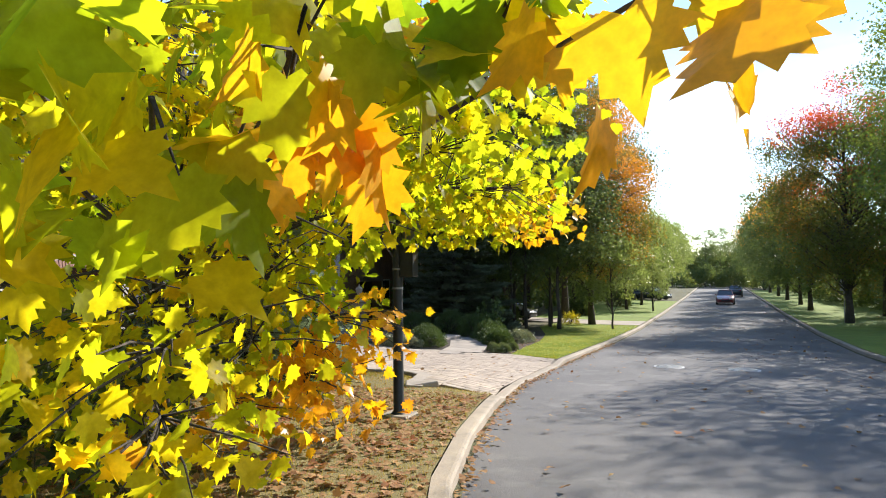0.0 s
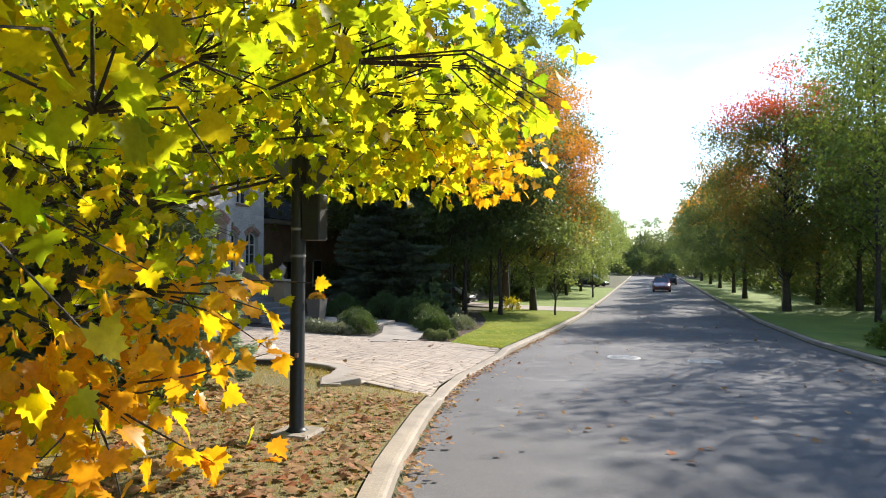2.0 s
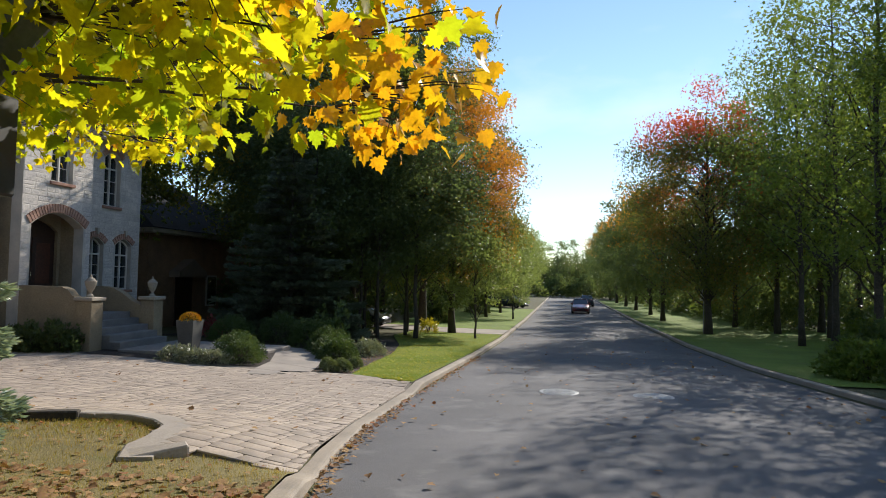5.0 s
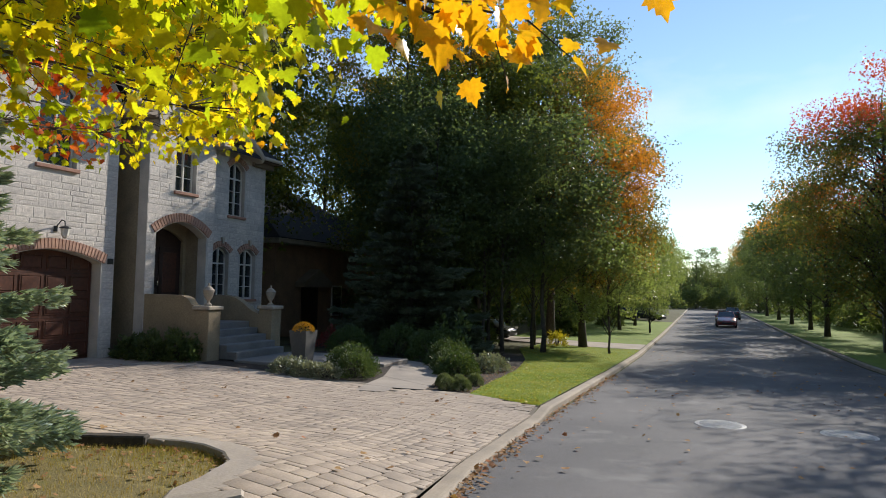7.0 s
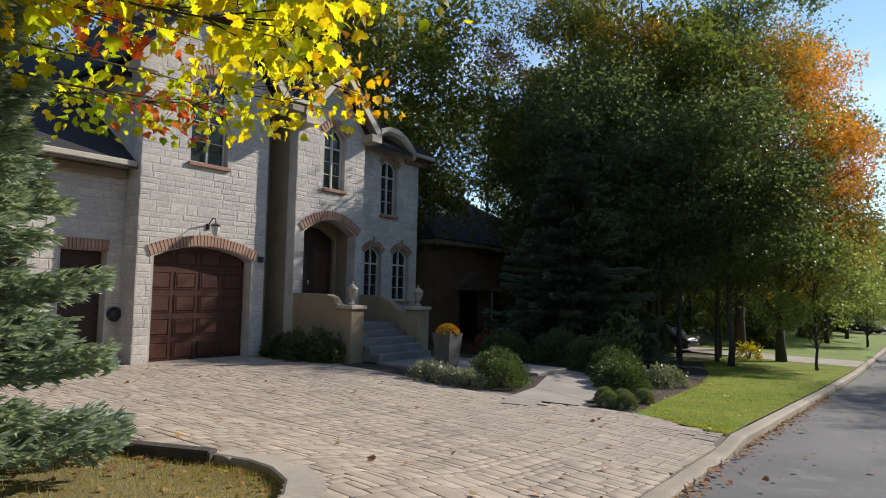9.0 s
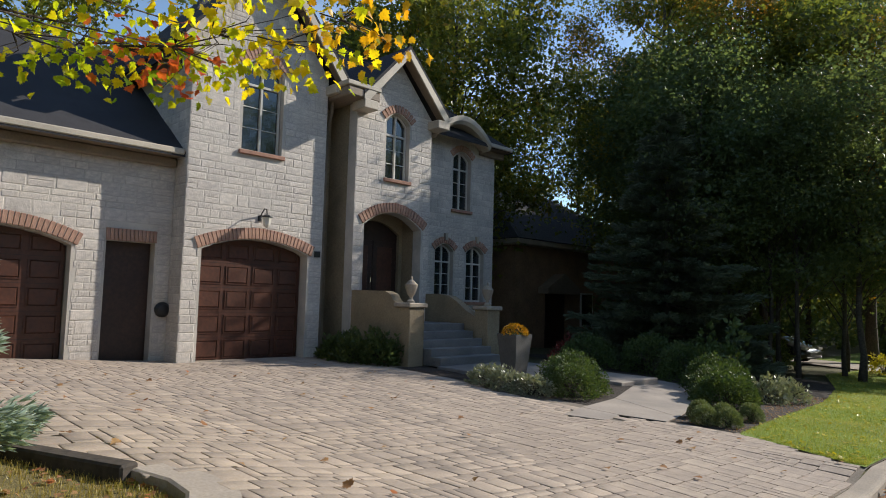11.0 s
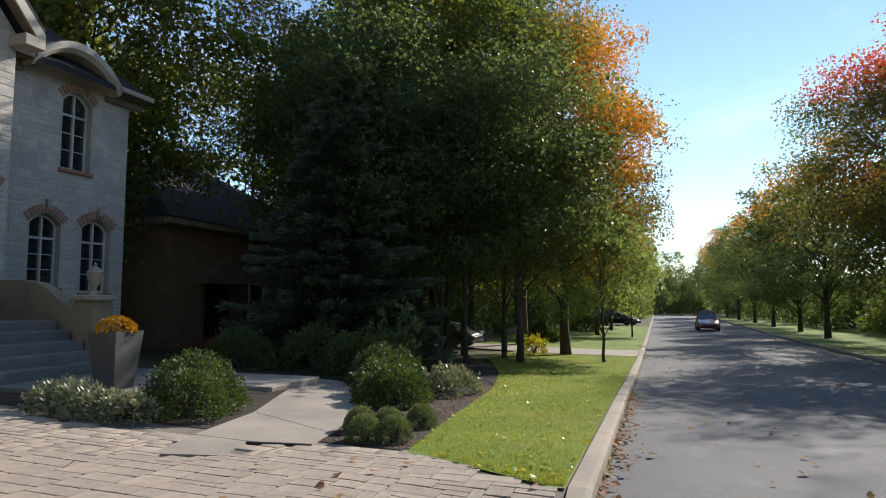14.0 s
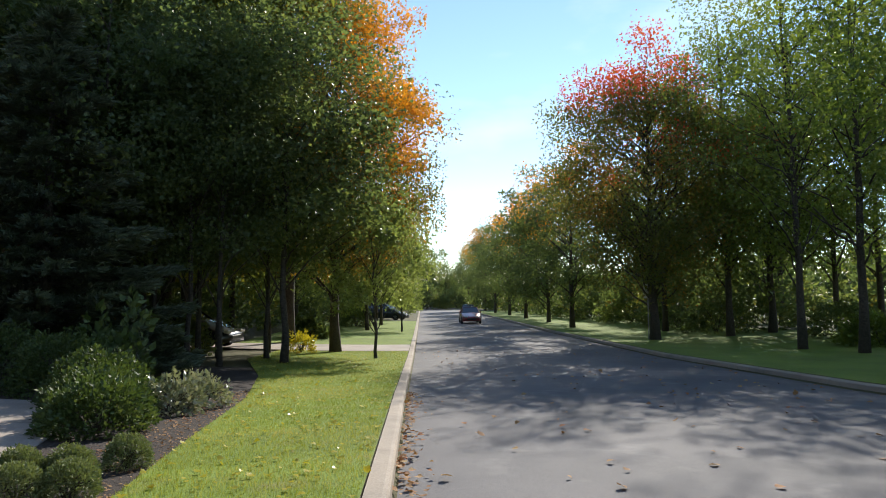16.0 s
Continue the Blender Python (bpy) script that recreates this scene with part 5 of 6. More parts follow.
# the maple over the path: trunk, stems and long low branches
def near_maple():
    g = np.random.default_rng(31)
    r = random.Random(31)
    x0, y0 = -6.5, 5.0
    z0 = land(x0, y0)
    tree = tagged(empty("golden_maple", x0, y0, z0), "maple with yellow, green and orange leaves reaching over the path", "tree")
    inv = tree.matrix_basis.inverted()
    bm = bmesh.new()
    tube(bm, [inv @ Vector(p) for p in ((x0, y0, z0 - 0.2), (x0 + 0.05, y0, 2.0), (x0 + 0.1, y0 - 0.1, 4.0), (x0, y0, 6.5), (x0 + 0.1, y0, 8.6))], [0.17, 0.14, 0.12, 0.08, 0.03], 10)
    part("trunk", bm, M["bark"], tree, smooth=True)
    for dx, dy, h in ((0.7, -1.2, 5.5), (1.1, 1.0, 5.0), (-0.6, 0.8, 6.0)):
        bm = bmesh.new()
        tube(bm, [inv @ Vector((x0 + dx * s, y0 + dy * s, z0 - 0.1 + h * k / 4)) for k, s in enumerate((0.35, 0.5, 0.75, 1.05, 1.4))], [0.075, 0.066, 0.055, 0.04, 0.02], 8)
        part("stem", bm, M["bark"], tree, smooth=True)
    path = [np.array(e) for _, e, _, _ in PATH]
    ends = []
    # outer canopy
    while len(ends) < 230:
        a, d = r.uniform(0, math.tau), math.sqrt(r.uniform(0.02, 1.0))
        p = Vector((-5.5 + 4.6 * math.cos(a) * d, 5.0 + 6.5 * math.sin(a) * d, 0))
        low = 2.5 + (0.17 if p.y > 5 else 0.1) * abs(p.y - 5) + 0.25 * smooth((p.x + 3.4) / 2) + 0.5 * smooth((p.y - 7.5) / 2)
        p.z = low + min(4.5 * (1.05 - d), r.expovariate(2.4), 1.1) + r.uniform(0, 0.25)
        if (p.x > -1.5 and p.y > 2.5) or p.x > -2.5 - 0.55 * (p.y - 6):
            continue
        ends.append((p, 0.5, "n"))
    # low branches by the path
    for x, y, z, s, k in ((-2.9, 3.25, 1.62, 0.30, "g"), (-3.0, 3.0, 1.12, 0.32, "g"), (-3.2, 3.3, 1.35, 0.26, "g"), (-3.4, 2.6, 0.95, 0.34, "g"), (-2.5, 5.2, 2.75, 0.45, "n"), (-2.9, 6.4, 2.8, 0.45, "n"), (-3.6, 7.6, 3.0, 0.5, "n"),
                       (-2.35, 7.4, 2.7, 0.3, "g"), (-2.6, 7.9, 2.75, 0.3, "g"), (-2.2, 6.9, 2.85, 0.3, "g"), (-1.9, 3.4, 2.75, 0.45, "n"), (-1.6, 2.6, 2.9, 0.4, "n"), (-2.2, 2.3, 2.3, 0.4, "n"), (-2.4, 1.6, 1.6, 0.4, "n"), (-2.6, 2.0, 2.0, 0.45, "n"),
                       (-1.25, 0.45, 2.62, 0.22, "n"), (-1.6, 0.2, 2.25, 0.3, "n"), (-1.75, 0.35, 1.75, 0.28, "n"), (-2.0, 0.6, 1.4, 0.35, "n"), (-2.1, 0.0, 2.0, 0.35, "n"), (-0.85, 0.9, 2.85, 0.2, "g"), (-1.55, 1.1, 2.45, 0.25, "g"),
                       (-2.9, 1.2, 1.1, 0.45, "n"), (-3.3, 1.5, 1.8, 0.5, "n"), (-3.6, 0.6, 1.3, 0.5, "n"), (-3.9, 2.2, 2.2, 0.55, "n"), (-4.3, 3.4, 2.5, 0.6, "n"), (-4.2, 1.6, 1.2, 0.5, "n"), (-4.8, 2.8, 1.5, 0.6, "n"), (-5.4, 3.6, 1.8, 0.6, "n"), (-4.1, 4.3, 1.9, 0.45, "n"), (-4.4, 5.2, 1.6, 0.4, "n"), (-5.0, 4.6, 1.2, 0.5, "n"), (-4.6, 3.9, 2.4, 0.5, "n"), (-5.2, 5.6, 2.2, 0.5, "n"), (-3.7, 3.6, 1.0, 0.4, "n"), (-4.9, 1.0, 1.9, 0.6, "n"), (-3.3, -0.6, 1.6, 0.5, "n"),
                       (-6.3, 10.6, 3.8, 0.4, "n"), (-7.2, 10.4, 3.75, 0.45, "n"), (-6.9, 11.3, 3.7, 0.35, "n"), (-7.9, 9.9, 3.7, 0.32, "r"), (-7.9, 11.2, 3.85, 0.4, "n"), (-5.2, 9.4, 3.3, 0.5, "n"), (-8.85, 11.6, 3.5, 0.45, "n"), (-8.4, 12.5, 3.7, 0.45, "n"), (-9.3, 11.2, 3.5, 0.35, "r"), (-9.0, 12.0, 3.8, 0.45, "n"), (-8.0, 12.9, 3.95, 0.35, "g"), (-9.8, 11.0, 3.6, 0.45, "n"), (-9.6, 10.4, 3.45, 0.4, "n"), (-2.0, 5.5, 2.95, 0.2, "n"), (-2.3, 5.7, 2.85, 0.26, "n"), (-2.7, 6.1, 2.75, 0.3, "n"), (-3.2, 6.2, 2.7, 0.34, "n"), (-3.8, 7.9, 3.15, 0.3, "n"), (-5.4, 9.7, 3.0, 0.25, "n")):
        ends.append((Vector((x, y, z)), s, k))
    for x, y, z, k in ((-0.96, -0.5, 2.3, "n"), (-0.75, -0.28, 2.5, "n"), (-0.48, -0.15, 2.52, "n"), (-0.3, -0.2, 2.42, "g"), (-1.2, -0.35, 2.15, "n"), (-0.85, -0.1, 2.35, "g"), (-1.3, -0.5, 2.5, "n"), (-1.1, 0.05, 2.6, "n")):
        ends.append((Vector((x, y, z)), 0.13, k + "c"))
    bm = bmesh.new()
    got = {"n": [], "g": [], "r": [], "nc": [], "gc": []}
    for p, s, k in ends:
        z = min(6.5, max(1.3, p.z - 0.35 * math.hypot(p.x - x0, p.y - y0) + 0.6))
        mid = Vector((x0, y0, z)).lerp(p, 0.55) + Vector((r.uniform(-0.3, 0.3), r.uniform(-0.3, 0.3), 0.35))
        if r.random() < (0.45 if s < 0.5 else 0.06):
            tube(bm, [inv @ Vector((x0, y0, z)), inv @ Vector((x0, y0, z)).lerp(mid, 0.5) + Vector((r.uniform(-0.2, 0.2), r.uniform(-0.2, 0.2), 0.15)), inv @ mid, inv @ mid.lerp(p, 0.6), inv @ p], [0.026, 0.02, 0.014, 0.008, 0.003], 5)
        else:
            tube(bm, [inv @ (p + (mid - p).normalized() * 0.7), inv @ p], [0.008, 0.003], 4)
        n = int((14 if s < 0.15 else 74 if s < 0.42 else 98) * r.uniform(0.8, 1.2))
        q = np.array(p[:]) + g.normal(size=(n, 3)).clip(-1.6, 1.6) * (s, s, s * 0.55)
        got[k].append(q)
        for a in q[::9]:
            tube(bm, [inv @ (p + (mid - p).normalized() * 0.4), inv @ (p.lerp(Vector(a), 0.5) + Vector((0, 0, 0.06))), inv @ Vector(a)], [0.008, 0.005, 0.002], 3, cap=False)
    part("branching", bm, M["bark"], tree, smooth=True)
    for k, mat, label in (("n", M["leaf_near"], "yellow-green maple leaves"), ("g", M["leaf_gold"], "golden orange maple leaves"), ("r", M["leaf_red"], "red maple leaves"), ("nc", M["leaf_near"], "large yellow-green maple leaves"), ("gc", M["leaf_gold"], "large orange maple leaves")):
        q = np.concatenate(got[k])
        away = np.min([np.linalg.norm(q - e, axis=1) for e in path], axis=0)
        keep = away > (0.36 if len(k) > 1 else 0.95)
        q = q[keep]
        way = g.normal(size=q.shape) * 0.6
        way[:, 2] -= 0.75
        scatter("leaves", q - np.array((x0, y0, z0)), g.uniform(0.13, 0.19, len(q)) if len(k) > 1 else g.uniform(0.075, 0.13, len(q)), mat, tree, "maple", way, 0.7, label, g)
    return tree


near_maple()


# ---------- shrubs ----------
def shrub(name, x, y, rx, ry, h, n, size, material, label, seed, category="shrub", lump=0.18, kind="oval"):
    """A rounded bush: twigs inside, leaves over an uneven surface."""
    g = np.random.default_rng(seed)
    bush = tagged(empty(name, x, y, land(x, y) if x < kerb_x(y) else across(x, y)), label, category)
    v = g.normal(size=(n, 3))
    v /= np.linalg.norm(v, axis=1, keepdims=True)
    v[:, 2] = np.abs(v[:, 2])
    wob = np.array([1 + lump * noise.noise(Vector(a) * 2.6 + Vector((seed, 0, 0))) for a in v])
    d = g.uniform(0.72, 1.04, n) * wob
    pl = v * d[:, None] * (rx, ry, h) + (0, 0, 0.03)
    scatter("foliage", pl, size * g.uniform(0.7, 1.3, n), material, bush, kind, v + g.normal(size=(n, 3)) * 0.55 + (0, 0, 0.2), rng=g)
    bm = bmesh.new()
    r = random.Random(seed)
    for k in range(14):
        a, e = r.uniform(0, math.tau), r.uniform(0.3, 0.85)
        tube(bm, [(0, 0, -0.05), (math.cos(a) * rx * e * 0.4, math.sin(a) * ry * e * 0.4, h * 0.4), (math.cos(a) * rx * e, math.sin(a) * ry * e, h * 0.8 * (1.1 - e * 0.5))], [0.018, 0.012, 0.004], 4)
    part("branching", bm, M["bark"], bush)
    return bush


shrub("box_bush", -9.35, 18.75, 0.66, 0.6, 0.64, 5200, 0.045, M["box"], "clipped green box bush beside the walkway", 41)
shrub("box_bush", -8.98, 18.2, 0.46, 0.44, 0.5, 3600, 0.042, M["box"], "smaller clipped green box bush beside the walkway", 42)
for k, (x, y) in enumerate(((-10.45, 17.75), (-9.95, 17.66), (-9.45, 17.68))):
    shrub("silver_shrub", x, y, 0.42, 0.3, 0.3, 1500, 0.055, M["silver"], "low silvery variegated groundcover by the platform", 43 + k, lump=0.4)
for k, (x, y) in enumerate(((-6.62, 17.98), (-6.36, 18.12), (-6.92, 18.5), (-6.62, 18.62), (-6.42, 19.1))):
    tagged(shrub("tuft", x, y, 0.19, 0.19, 0.25, 4200, 0.02, M["tuft"], "small ball of fine green foliage in the mulch", 50 + k, "plant", 0.06, "oval"), group="green tufts in the mulch")
for k, (x, y, rx, ry, h) in enumerate(((-7.5, 20.75, 0.55, 0.6, 0.5), (-7.9, 21.6, 0.62, 0.62, 0.58), (-8.5, 22.8, 0.7, 0.7, 0.75), (-9.5, 23.8, 0.8, 0.7, 0.95), (-10.8, 24.3, 0.8, 0.7, 1.0), (-12.2, 23.6, 0.8, 0.7, 0.8))):
    shrub("green_shrub", x, y, rx, ry, h, 4600, 0.055, M["box"], "rounded dense green shrub in the mulch bed", 60 + k)
for k, (x, y) in enumerate(((-7.25, 22.2), (-7.15, 23.0))):
    shrub("silver_shrub", x, y, 0.38, 0.38, 0.4, 1100, 0.07, M["silver"], "loose silvery variegated shrub beside the mulch", 70 + k, lump=0.5)
for k, (x, y, h) in enumerate(((-14.2, 17.5, 0.55), (-13.6, 17.75, 0.6), (-14.9, 17.6, 0.45))):
    shrub("leafy_shrub", x, y, 0.5, 0.35, h, 1800, 0.09, M["leaf_green"], "dark leafy shrub below the porch wall", 75 + k, lump=0.6)
shrub("yellow_shrub", -8.3, 36.6, 0.5, 0.5, 0.7, 500, 0.12, M["yellow"], "yellow autumn shrub under the trees", 80, lump=0.5)
shrub("red_shrub", -13.9, 25.2, 0.5, 0.5, 0.6, 700, 0.09, M["redflower"], "dull red flowering shrub in the shade", 81, lump=0.5)
for k, (x, y, rx, h) in enumerate(((-8.9, 24.6, 0.4, 1.15), (-9.6, 25.0, 0.35, 1.0))):
    shrub("tall_plant", x, y, rx, rx, h, 420, 0.16, M["box"], "tall airy leafy plant in the bed", 84 + k, lump=0.7)
for k, (x, y, rx, h) in enumerate(((6.3, 22.2, 1.0, 0.9), (7.4, 20.6, 1.1, 1.0), (8.6, 26.5, 1.2, 1.3), (12.5, 36.5, 1.3, 1.1), (14.6, 41.5, 1.6, 1.4), (11.8, 48, 2.0, 2.2), (17, 35, 1.6, 1.2), (20.5, 32, 1.8, 1.4), (12.5, 55, 2.2, 2.4), (12.5, 64, 2.4, 2.6), (12.0, 75, 2.4, 2.6), (-11.5, 66, 2.0, 2.0), (-11, 80, 2.2, 2.2), (-9.5, 46.0, 0.9, 1.1), (-8.8, 60.5, 1.1, 1.6))):
    shrub("woodland_bush", x, y, rx, rx, h, 2200, 0.16, M["leaf_green"] if k % 3 else M["leaf_bright"], "leafy bush under the roadside trees", 90 + k, lump=0.5, kind="lobed")
thicket = shrub("thicket", 30.0, 22.0, 3.2, 3.2, 3.8, 3000, 0.31, M["leaf_green"], "dense dark thicket behind the roadside trees", 119, lump=0.5, kind="lobed")
for k, (x, y, s) in enumerate(((14.5, 51, 0.95), (14, 57, 1.0), (13.5, 64, 1.0), (13, 72, 1.0), (13, 80, 1.1), (13, 89, 1.1), (12.5, 99, 1.1), (12, 110, 1.2), (11, 122, 1.2), (9, 135, 1.2), (3, 142, 1.1), (-3, 143, 1.1), (-9, 136, 1.2),
                              (-13, 122, 1.2), (-13, 110, 1.1), (-14, 99, 1.1), (-14, 89, 1.0), (-14, 80, 1.0), (-15, 70, 1.0), (-15, 62, 1.0), (-16, 54, 1.0), (-17, 46, 1.0), (-24, 42, 1.0), (-27, 36, 1.1), (-29, 27, 1.1), (-27, 44, 1.2), (-13.8, 31.6, 0.45), (-11.6, 33.2, 0.38), (-17.5, 36.0, 0.7), (20, 21, 1.0), (19, 14, 1.0), (17, 6, 1.0), (-13, 4, 0.7), (-15, -1, 0.9), (-12, -6, 0.9))):
    again(thicket, x, y, 67 * k, s)
for k in range(15):
    again(thicket, 38 + 2 * math.sin(k), 12 + 9 * k, 41 * k, 1.7)
    again(thicket, 20 + 2 * math.cos(k * 2), 62 + 8 * k, 23 * k, 1.3)
for k in range(9):
    again(thicket, -24 - 3 * math.sin(k), 50 + 10 * k, 53 * k, 1.6)
    again(thicket, -14 + 4 * k, 166 + 3 * math.sin(k * 2), 31 * k, 2.0)
for k, (x, y, rx, h) in enumerate(((-4.6, 1.4, 0.9, 1.1), (-5.6, 2.8, 1.0, 1.3), (-4.0, 0.2, 0.8, 0.9), (-6.8, 3.4, 1.0, 1.5), (-5.6, 0.6, 1.0, 1.4))):
    shrub("undergrowth_bush", x, y, rx, rx, h, 1300, 0.11, M["leaf_green"], "dark leafy undergrowth below the maple", 140 + k, lump=0.6, kind="lobed")
shrub("low_bush", -6.4, 6.9, 0.7, 0.6, 0.5, 700, 0.1, M["leaf_green"], "scrubby bush below the maple", 120, lump=0.6)


# ---------- street furniture ----------
px, py = -3.88, 6.03
pz = land(px, py)
post = tagged(empty("lamp_post", px, py, pz), "black cylindrical street post with a box and a diamond sign", "post")
bm = bmesh.new()
turned(bm, [(0.11, -0.1), (0.11, 0.05), (0.075, 0.08), (0.066, 0.1), (0.063, 1.85), (0.062, 4.6), (0.03, 4.65)], sides=20)
part("pole", bm, M["black"], post, smooth=True)
for z in (1.62, 1.86):
    bm = bmesh.new()
    turned(bm, [(0.068, z - 0.012), (0.069, z), (0.068, z + 0.012)], sides=20)
    part("band", bm, M["greymetal"], post, "metal strap")
part("control_box", soft(block(0.06, 0.24, -0.06, 0.1, 1.76, 2.17), 0.01), M["black"], post, "dark metal box")
bm = block(-0.28, 0.28, -0.006, 0.006, -0.28, 0.28)
bm.transform(pose(0.02, 0.09, 2.5, 0, 45, 0))
part("diamond_sign", bm, M["greymetal"], post, "back of a grey diamond road sign")
part("sticker", block(0.015, 0.045, -0.072, -0.058, 0.72, 0.76), M["sillstone"], post, "small orange sticker")
part("footing", soft(block(-0.19, 0.19, -0.19, 0.19, -0.05, 0.06), 0.02), M["kerb"], post, "concrete footing")

sign = tagged(empty("road_sign", 6.7, 44.0, across(6.7, 44.0)), "white rectangular road sign on a thin grey post", "sign")
bm = bmesh.new()
tube(bm, [(0, 0, -0.1), (0, 0, 2.65)], [0.03, 0.03], 8)
part("sign_post", bm, M["greymetal"], sign)
part("sign_plate", soft(block(-0.22, 0.22, -0.05, -0.035, 1.95, 2.62), 0.004), M["signwhite"], sign)
thin_post = tagged(empty("marker_post", -5.3, 54.4, land(-5.3, 54.4)), "slim dark post on the far lawn", "post")
bm = bmesh.new()
tube(bm, [(0, 0, -0.1), (0, 0, 2.2)], [0.05, 0.05], 8)
part("pole", bm, M["black"], thin_post)

for x, y, rad in ((-1.48, 17.36, 0.40), (0.38, 17.4, 0.40)):
    mh = tagged(empty("manhole_cover", x, y, prof(y) + 0.012), "round pale iron manhole cover set in asphalt", "manhole cover", group="manhole covers in the street")
    bm = bmesh.new()
    turned(bm, [(rad, -0.05), (rad, 0.006), (rad - 0.03, 0.010), (rad - 0.035, 0.004)], sides=36)
    part("rim", bm, M["castiron"], mh)
    bm = bmesh.new()
    for k in range(-5, 6):
        w = math.sqrt(max(0.0, 1 - (k / 6) ** 2)) * (rad - 0.07)
        box(bm, -w, w, k * 0.058 - 0.015, k * 0.058 + 0.015, 0.003, 0.010)
    part("ribs", bm, M["castiron"], mh)


# ---------- cars ----------
def car(name, paint, label, length=4.5, width=1.78, height=1.45, suv=False):
    """A saloon: lofted body with wheel wells, glass house, wheels, lamps and mirrors; it faces -y."""
    ob = tagged(empty(name), label, "car")
    L, W, H = length / 2, width / 2, height
    hood = 0.66 * H
    # sections along y: (y, half width at sill, half width at belt, sill z, belt z)
    secs = [(-L, 0.62, 0.60, 0.32, 0.52), (-L + 0.12, 0.80, 0.76, 0.22, 0.60), (-L + 0.5, 0.95, 0.90, 0.20, 0.69), (-L + 1.15, 1.0, 0.94, 0.20, 0.60 * H + 0.05), (-0.3, 1.0, 0.96, 0.20, 0.64 * H), (0.8, 1.0, 0.96, 0.20, 0.66 * H), (L - 0.75, 0.99, 0.93, 0.22, 0.69 * H), (L - 0.15, 0.88, 0.84, 0.28, 0.68 * H), (L, 0.78, 0.74, 0.36, 0.58 * H)]
    bm = bmesh.new()
    rings = []
    for y, a, b, z0, z1 in secs:
        prof_ = [(-a * W * 0.93, z0), (-a * W, z0 + 0.12), (-a * W, (z0 + z1) / 2), (-b * W, z1 - 0.05), (-b * W * 0.9, z1), (0, z1 + 0.035), (b * W * 0.9, z1), (b * W, z1 - 0.05), (a * W, (z0 + z1) / 2), (a * W, z0 + 0.12), (a * W * 0.93, z0)]
        rings.append([bm.verts.new((x, y, z)) for x, z in prof_])
    for p, q in zip(rings, rings[1:]):
        for i in range(len(p)):
            bm.faces.new((p[i], p[(i + 1) % len(p)], q[(i + 1) % len(p)], q[i]))
    bm.faces.new(rings[0])
    bm.faces.new(rings[-1][::-1])
    part("body", bm, paint, ob, smooth=True)
    # glass house
    base, roof = 0.64 * H, H
    ya, yb, yc, yd = -0.95, -0.15, (1.55 if suv else 1.0), (2.05 if suv else 1.75)
    bm = bmesh.new()
    lo = [(-0.90 * W, ya, base - 0.04), (0.90 * W, ya, base - 0.04), (0.90 * W, yd, base + 0.02), (-0.90 * W, yd, base + 0.02)]
    hi = [(-0.70 * W, yb, roof - 0.03), (0.70 * W, yb, roof - 0.03), (0.70 * W, yc, roof - 0.04), (-0.70 * W, yc, roof - 0.04)]
    a, b = [bm.verts.new(p) for p in lo], [bm.verts.new(p) for p in hi]
    for i in range(4):
        bm.faces.new((a[i], a[(i + 1) % 4], b[(i + 1) % 4], b[i]))
    bm.faces.new(b)
    part("windows", bm, M["carglass"], ob, "dark tinted windows")
    bm = bmesh.new()
    box(bm, -0.70 * W, 0.70 * W, yb - 0.02, yc + 0.02, roof - 0.045, roof)
    soft(bm, 0.02, 2)
    part("roof", bm, paint, ob, smooth=True)
    for s in (-1, 1):
        for p, q in (((0.90, ya), (0.70, yb)), ((0.90, yd), (0.70, yc))):
            bm = bmesh.new()
            tube(bm, [(s * p[0] * W, p[1], base - 0.03), (s * q[0] * W, q[1], roof - 0.025)], [0.035, 0.03], 6)
            part("pillar", bm, paint, ob)
        bm = bmesh.new()
        ym = (yb + yc) / 2
        tube(bm, [(s * 0.91 * W, ym, base), (s * 0.71 * W, ym, roof - 0.03)], [0.03, 0.025], 6)
        part("pillar", bm, M["black"], ob)
        bm = bmesh.new()
        box(bm, s * 0.97 * W - 0.08 + s * 0.06, s * 0.97 * W + 0.08 + s * 0.06, ya + 0.28, ya + 0.40, base, base + 0.13)
        soft(bm, 0.03, 2)
        part("mirror", bm, paint, ob, smooth=True)
        bm = block(s * 0.44 * W - 0.17, s * 0.44 * W + 0.17, -L + 0.01, -L + 0.2, 0.56, 0.68, 0.03)
        bm.transform(Matrix.Translation((s * 0.12, 0.02, 0)))
        part("headlight", bm, M["lens"], ob, "clear headlight")
        bm = block(s * 0.62 * W - 0.14, s * 0.62 * W + 0.14, L - 0.14, L - 0.02, 0.56 * H, 0.66 * H, 0.03)
        part("tail_light", bm, M["taillens"], ob, "red tail light")
        for k in (0, 1):
            part("door_line", block(s * (W + 0.002) - 0.006, s * (W + 0.002) + 0.006, -0.75 + 1.05 * k, -0.735 + 1.05 * k, 0.32, 0.6 * H), M["black"], ob)
            part("door_handle", soft(block(s * (W + 0.01) - 0.015, s * (W + 0.01) + 0.015, 0.0 + 1.0 * k, 0.16 + 1.0 * k, 0.56 * H, 0.59 * H), 0.006), paint, ob)
